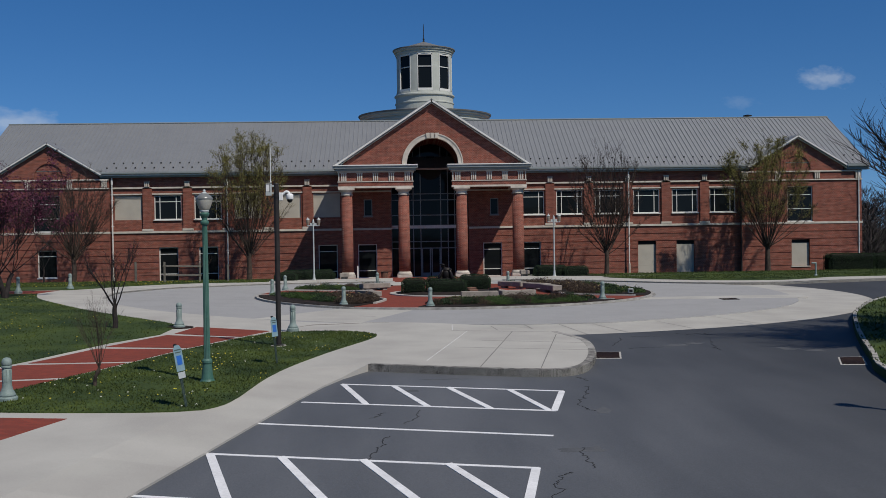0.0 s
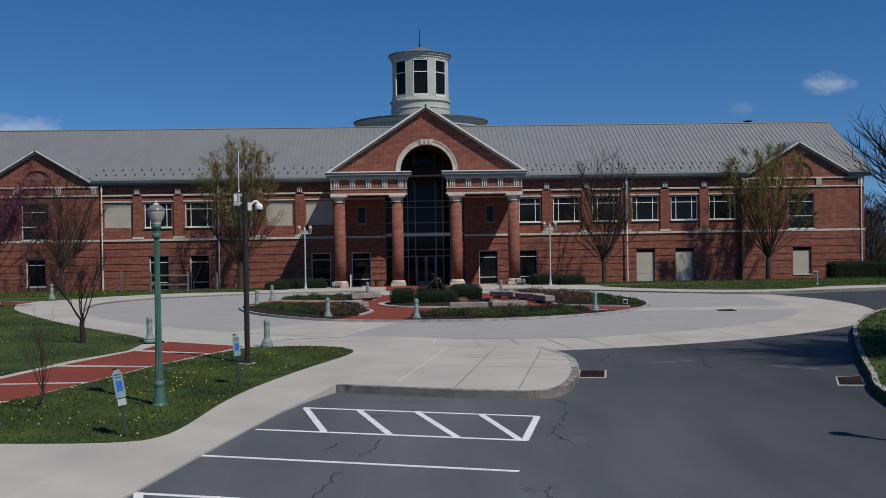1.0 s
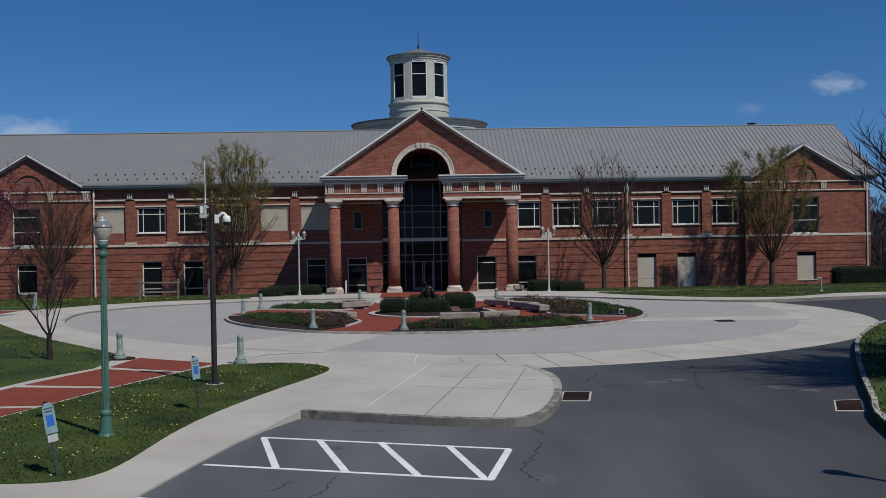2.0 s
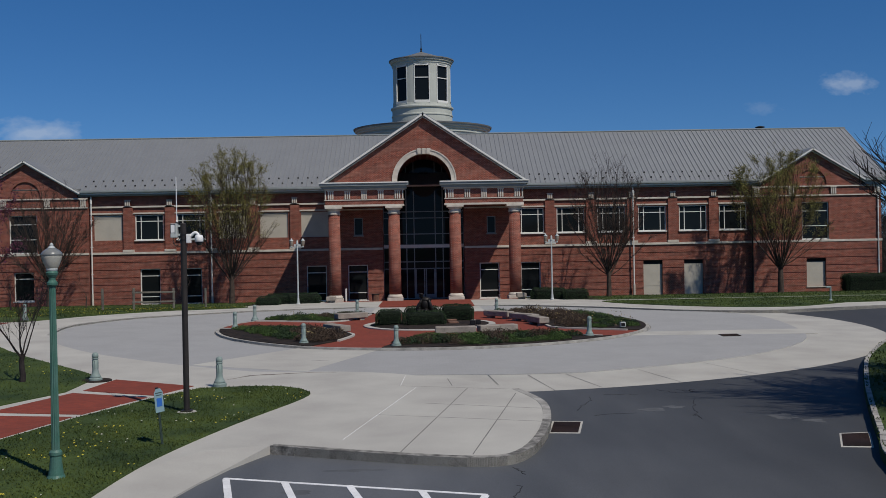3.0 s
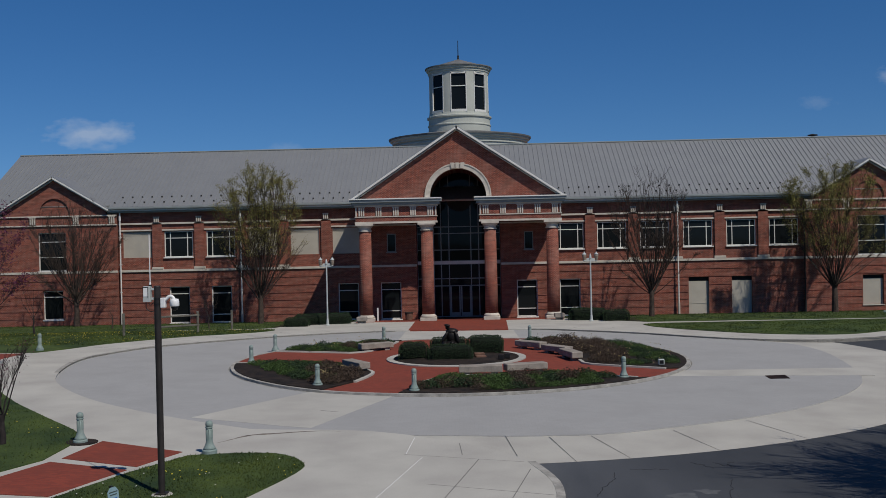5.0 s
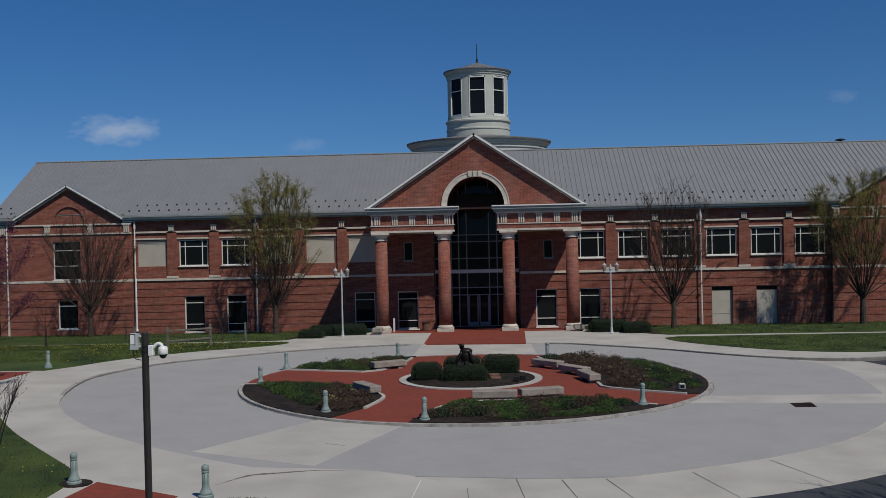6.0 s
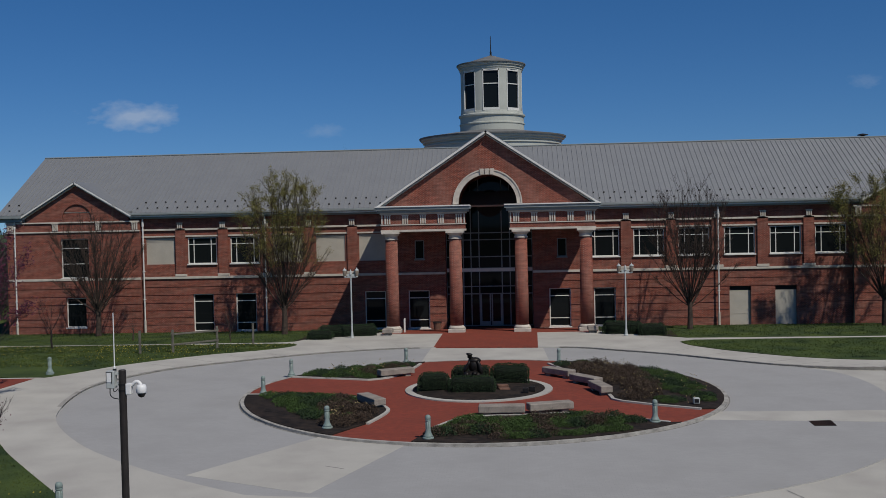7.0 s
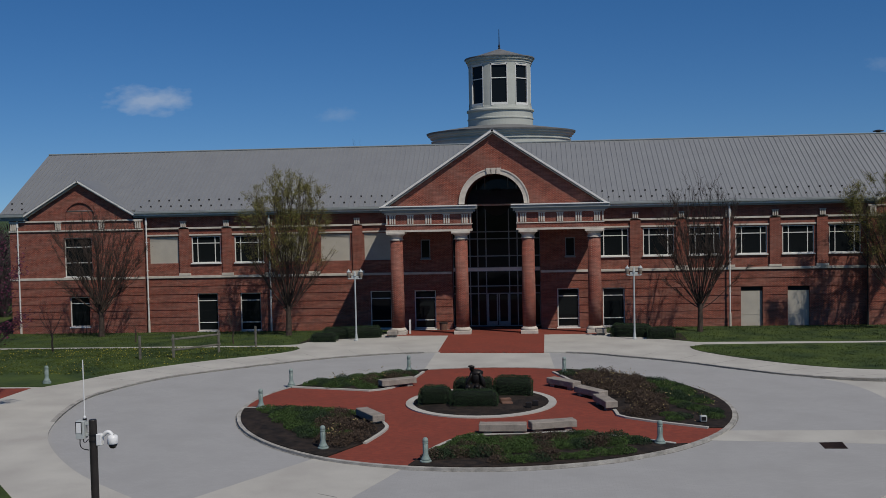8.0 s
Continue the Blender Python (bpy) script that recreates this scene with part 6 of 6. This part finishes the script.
dome = part("dome_camera", lathe([(0.05, 0.115), (0.09, 0.10), (0.105, 0.05), (0.108, -0.05), (0.10, -0.06)][::-1], 24, (0.395, 0, 4.42)), M_WHITEP, mast, "white dome camera", smooth=True)
part("lens_dome", lathe([(0.02, -0.155), (0.055, -0.14), (0.078, -0.10), (0.088, -0.06)], 20, (0.395, 0, 4.42)), M_BLACK, dome, smooth=True)

def twin_lamp(x, y):
    t = thing("twin_lamp", "slim pale grey lamp post with two small lanterns", "street lamp", (x, y, fall(y) + WALKZ), group="lamp posts beside the portico")
    part("base", lathe([(0.15, -0.1), (0.15, 0.05), (0.10, 0.12), (0.08, 0.4), (0.065, 0.45)], 14), M_GREYP, t)
    part("pole", lathe([(0.062, 0.45), (0.05, 4.35)], 12), M_GREYP, t)
    part("finial", lathe([(0.055, 4.35), (0.1, 4.4), (0.07, 4.6), (0.02, 4.75)], 12), M_GREYP, t)
    part("crossarm", boxes((-0.46, 0.46, -0.03, 0.03, 4.18, 4.25), (-0.25, 0.25, -0.02, 0.02, 4.26, 4.42), bevel=0.01), M_GREYP, t)
    for s in (-1, 1):
        la = part("lantern", lathe([(0.07, 4.25), (0.11, 4.38), (0.145, 4.55), (0.12, 4.68)], 12, (s * 0.42, 0, 0)), M_TAN, t, "small dull tan lantern")
        part("hood", lathe([(0.155, 4.67), (0.13, 4.73), (0.05, 4.79), (0.01, 4.88)], 12, (s * 0.42, 0, 0)), M_GREYP, la)
        part("cup", lathe([(0.04, 4.2), (0.085, 4.24), (0.075, 4.3)], 12, (s * 0.42, 0, 0)), M_GREYP, la)
    return t
tl = twin_lamp(-9.3, -3.6)
copy_thing(tl, pose(9.35, -4.4, fall(-4.4) + WALKZ))

def bench(length):
    b = thing("stone_bench", "long rough grey stone bench block on a recessed base", "bench", group="benches on the island")
    bm = boxes((-length / 2, length / 2, -0.27, 0.27, 0.13, 0.42), bevel=0.025)
    bmesh.ops.subdivide_edges(bm, edges=[e for e in bm.edges if e.calc_length() > 0.4], cuts=6, use_grid_fill=True)
    for v in bm.verts:
        v.co += Vector((noise.noise(v.co * 5), noise.noise(v.co * 5 + Vector((9, 0, 0))), noise.noise(v.co * 5 + Vector((0, 9, 0))))) * 0.016
    part("seat_block", bm, M_STONE, b)
    for s in (-1, 1):
        part("support", boxes((s * length * 0.32 - 0.14, s * length * 0.32 + 0.14, -0.19, 0.19, -0.05, 0.17)), M_STONE, b)
    return b
b0 = bench(1.85)
rows = [(-4.15, -21.75, 30), (-4.3, -29.6, -58), (1.28, -31.95, 0), (3.22, -31.45, 17), (4.0, -22.3, -48), (5.15, -24.7, -55), (5.62, -26.9, -76)]
for k, (x, y, a) in enumerate(rows):
    m = pose(x, y, WALKZ + fall(y, x), rz=a)
    if k:
        copy_thing(b0, m)
    else:
        b0.matrix_basis = m

# statue: one plain dark figure-like block on a low stone
bm = bmesh.new()
for c, r, tilt in (((0.05, 0, 0.2), (0.42, 0.36, 0.24), 0), ((0.08, 0, 0.62), (0.25, 0.22, 0.40), -16), ((0.1, 0, 0.84), (0.27, 0.2, 0.15), 0), ((-0.09, -0.08, 1.06), (0.105, 0.12, 0.13), 0), ((-0.09, -0.1, 1.13), (0.13, 0.15, 0.05), 8), ((-0.2, -0.24, 0.6), (0.08, 0.1, 0.3), 24), ((0.32, -0.16, 0.56), (0.09, 0.1, 0.32), -14), ((0.12, -0.3, 0.34), (0.12, 0.3, 0.12), 0), ((-0.2, -0.3, 0.3), (0.12, 0.26, 0.14), 0)):
    bmesh.ops.create_icosphere(bm, subdivisions=2, radius=1.0, matrix=Matrix.Translation(c) @ Matrix.Rotation(radians(tilt), 4, "Y") @ Matrix.Diagonal((*r, 1)))
for v in bm.verts:
    v.co += v.normal * noise.noise(v.co * 9) * 0.04
st = part("statue", bm, M_BRONZE, smooth=True)
st.location = (-0.15, -25.35, 0.42)
st.scale = (1.16, 1.1, 1.08)
tagged(st, "dark bronze statue on a low stone among clipped hedges", "statue")
tagged(part("statue_plinth", boxes((-0.75, 0.5, -25.8, -24.9, 0.1, 0.44), bevel=0.04), M_STONE), "low rough stone plinth under the bronze statue", "plinth")
for k, (x, y, z, w) in enumerate(((1.35, -26.75, 0.2, 0.5), (1.28, -26.5, 0.3, 0.5))):
    bm = box(bmesh.new(), -w / 2, w / 2, -0.14, 0.14, -0.15, 0.09, bevel=0.03)
    o = part("stone_slab", bm, M_ROCK)
    o.matrix_basis = pose(x, y, z, rz=12)
    tagged(o, "flat reddish stone slab in the mulch", "stone")
for x, y in ((9.25, -30.25), (2.3, -27.4), (2.6, -27.0)):
    u = thing("ground_spotlight", "small boxy ground spotlight in the bed", "spotlight", (x, y, 0.14))
    part("housing", boxes((-0.13, 0.13, -0.1, 0.1, 0.0, 0.24), bevel=0.02), M_GREYP if x > 5 else M_BLACK, u)
    part("lens", boxes((-0.09, 0.09, -0.108, -0.101, 0.05, 0.2)), M_BLACK, u)
    part("stake", boxes((-0.03, 0.03, -0.03, 0.03, -0.15, 0.0)), M_BLACK, u)

# bent standpipe on the east lawn
sp = thing("standpipe", "short pale grey standpipe with a bent head on the grass", "pipe", (26.1, -13.6, WALKZ + 0.02))
part("foot", lathe([(0.13, -0.1), (0.13, 0.05), (0.09, 0.1), (0.06, 0.14)], 14), M_VERDI, sp)
part("riser", lathe([(0.06, 0.14), (0.055, 0.86)], 14), M_VERDI, sp)
part("head", boxes((-0.30, 0.06, -0.06, 0.06, 0.84, 0.95), bevel=0.03), M_VERDI, sp)

# split-rail fence
fence = thing("rail_fence", "short weathered split-rail fence on the lawn", "fence", (0, 0, 0))
fp = [(-20.1, -14.6), (-18.4, -13.8), (-16.7, -10.55), (-15.35, -7.0)]
for x, y in fp:
    z = fall(y, x) + WALKZ
    part("post", boxes((x - 0.065, x + 0.065, y - 0.065, y + 0.065, z - 0.2, z + 1.4), bevel=0.02), M_WOOD, fence)
for (x0, y0), (x1, y1) in ((fp[1], fp[2]),):
    for z in (0.5, 1.12):
        a, b = Vector((x0, y0, fall(y0, x0) + WALKZ + z)), Vector((x1, y1, fall(y1, x1) + WALKZ + z + 0.02))
        d = b - a
        m = Matrix.Translation(a) @ d.to_track_quat("X", "Z").to_matrix().to_4x4()
        part("rail", box(bmesh.new(), -0.15, d.length + 0.15, -0.035, 0.035, -0.06, 0.06, bevel=0.02, m=m), M_WOOD, fence)

# small things round the portico
for x, y in ((-7.05, -1.75), (7.35, -1.75)):
    o = thing("stone_bench", "small low rough stone bench beside the brick column", "bench", (x, y, fall(y) + WALKZ))
    part("block", boxes((-0.36, 0.36, -0.42, 0.42, 0.16, 0.46), bevel=0.03), M_STONE, o)
    part("foot", boxes((-0.26, 0.26, -0.3, 0.3, -0.1, 0.17)), M_KERBD, o)
tagged(part("standing_board", boxes((-6.12, -6.02, 0.2, 0.6, -0.25, 0.85), bevel=0.01), M_WHITE), "plain pale upright board beside the brick column", "board")
w = thing("litter_bin", "low reddish-brown litter bin beside the window", "bin", (-3.95, 3.9, fall(3.9) + 0.09))
part("body", lathe([(0.27, 0), (0.31, 0.5)], 16), M_ROCK, w)
part("rim", lathe([(0.33, 0.5), (0.33, 0.56), (0.24, 0.58)], 16), M_BRONZEP, w)

# ---------------- clouds ----------------
def cloud(name, x, z, w, h, seed, y=3000, thick=0.5):
    """A thin far wisp: noise cut through a wide flat sheet that glows in place of sunlight."""
    m = bpy.data.materials.new("glowing_cloud_sheet")
    m.use_nodes = True
    t, nodes = m.node_tree, m.node_tree.nodes
    out = nodes["Material Output"]
    nodes.remove(nodes["Principled BSDF"])
    co, nz, gr = nodes.new("ShaderNodeTexCoord"), nodes.new("ShaderNodeTexNoise"), nodes.new("ShaderNodeVectorMath")
    nz.noise_dimensions = "4D"
    nz.inputs["W"].default_value, nz.inputs["Scale"].default_value, nz.inputs["Detail"].default_value = seed, 3.2, 7
    mp = nodes.new("ShaderNodeMapping")
    mp.inputs["Scale"].default_value = (2.0, 1.0, 0.8)
    t.links.new(co.outputs["Generated"], mp.inputs["Vector"])
    t.links.new(mp.outputs["Vector"], nz.inputs["Vector"])
    gr.operation = "DISTANCE"
    gr.inputs[1].default_value = (0.5, 0.0, 0.42)
    fl = nodes.new("ShaderNodeVectorMath")
    fl.operation = "MULTIPLY"
    fl.inputs[1].default_value = (1, 0, 1)
    t.links.new(co.outputs["Generated"], fl.inputs[0])
    t.links.new(fl.outputs[0], gr.inputs[0])
    f = nodes.new("ShaderNodeMath")
    f.operation = "MULTIPLY_ADD"
    t.links.new(gr.outputs["Value"], f.inputs[0])
    f.inputs[1].default_value = -1.5
    t.links.new(nz.outputs["Fac"], f.inputs[2])
    r = nodes.new("ShaderNodeMapRange")
    r.inputs["From Min"].default_value, r.inputs["From Max"].default_value, r.inputs["To Max"].default_value = -0.08, 0.38, thick
    t.links.new(f.outputs[0], r.inputs["Value"])
    mix, tr, em = nodes.new("ShaderNodeMixShader"), nodes.new("ShaderNodeBsdfTransparent"), nodes.new("ShaderNodeEmission")
    em.inputs["Color"].default_value, em.inputs["Strength"].default_value = (0.62, 0.70, 0.82, 1), 0.8
    t.links.new(r.outputs["Result"], mix.inputs["Fac"])
    t.links.new(tr.outputs[0], mix.inputs[1])
    t.links.new(em.outputs[0], mix.inputs[2])
    t.links.new(mix.outputs[0], out.inputs["Surface"])
    bm = bmesh.new()
    bm.faces.new([bm.verts.new(p) for p in ((x - w / 2, y, z - h / 2), (x + w / 2, y, z - h / 2), (x + w / 2, y + 4, z + h / 2), (x - w / 2, y + 4, z + h / 2))])
    tagged(part(name, bm, m), "small white wisp of cloud in the blue sky", "cloud", kind="structure")
cloud("backdrop_cloud", -1178, 372, 420, 130, 2.3)
cloud("backdrop_cloud", 1345, 485, 260, 95, 5.1, thick=0.4)
cloud("backdrop_cloud", -575, 305, 190, 60, 8.7, thick=0.14)
cloud("backdrop_cloud", 1072, 410, 150, 60, 11.4, thick=0.1)
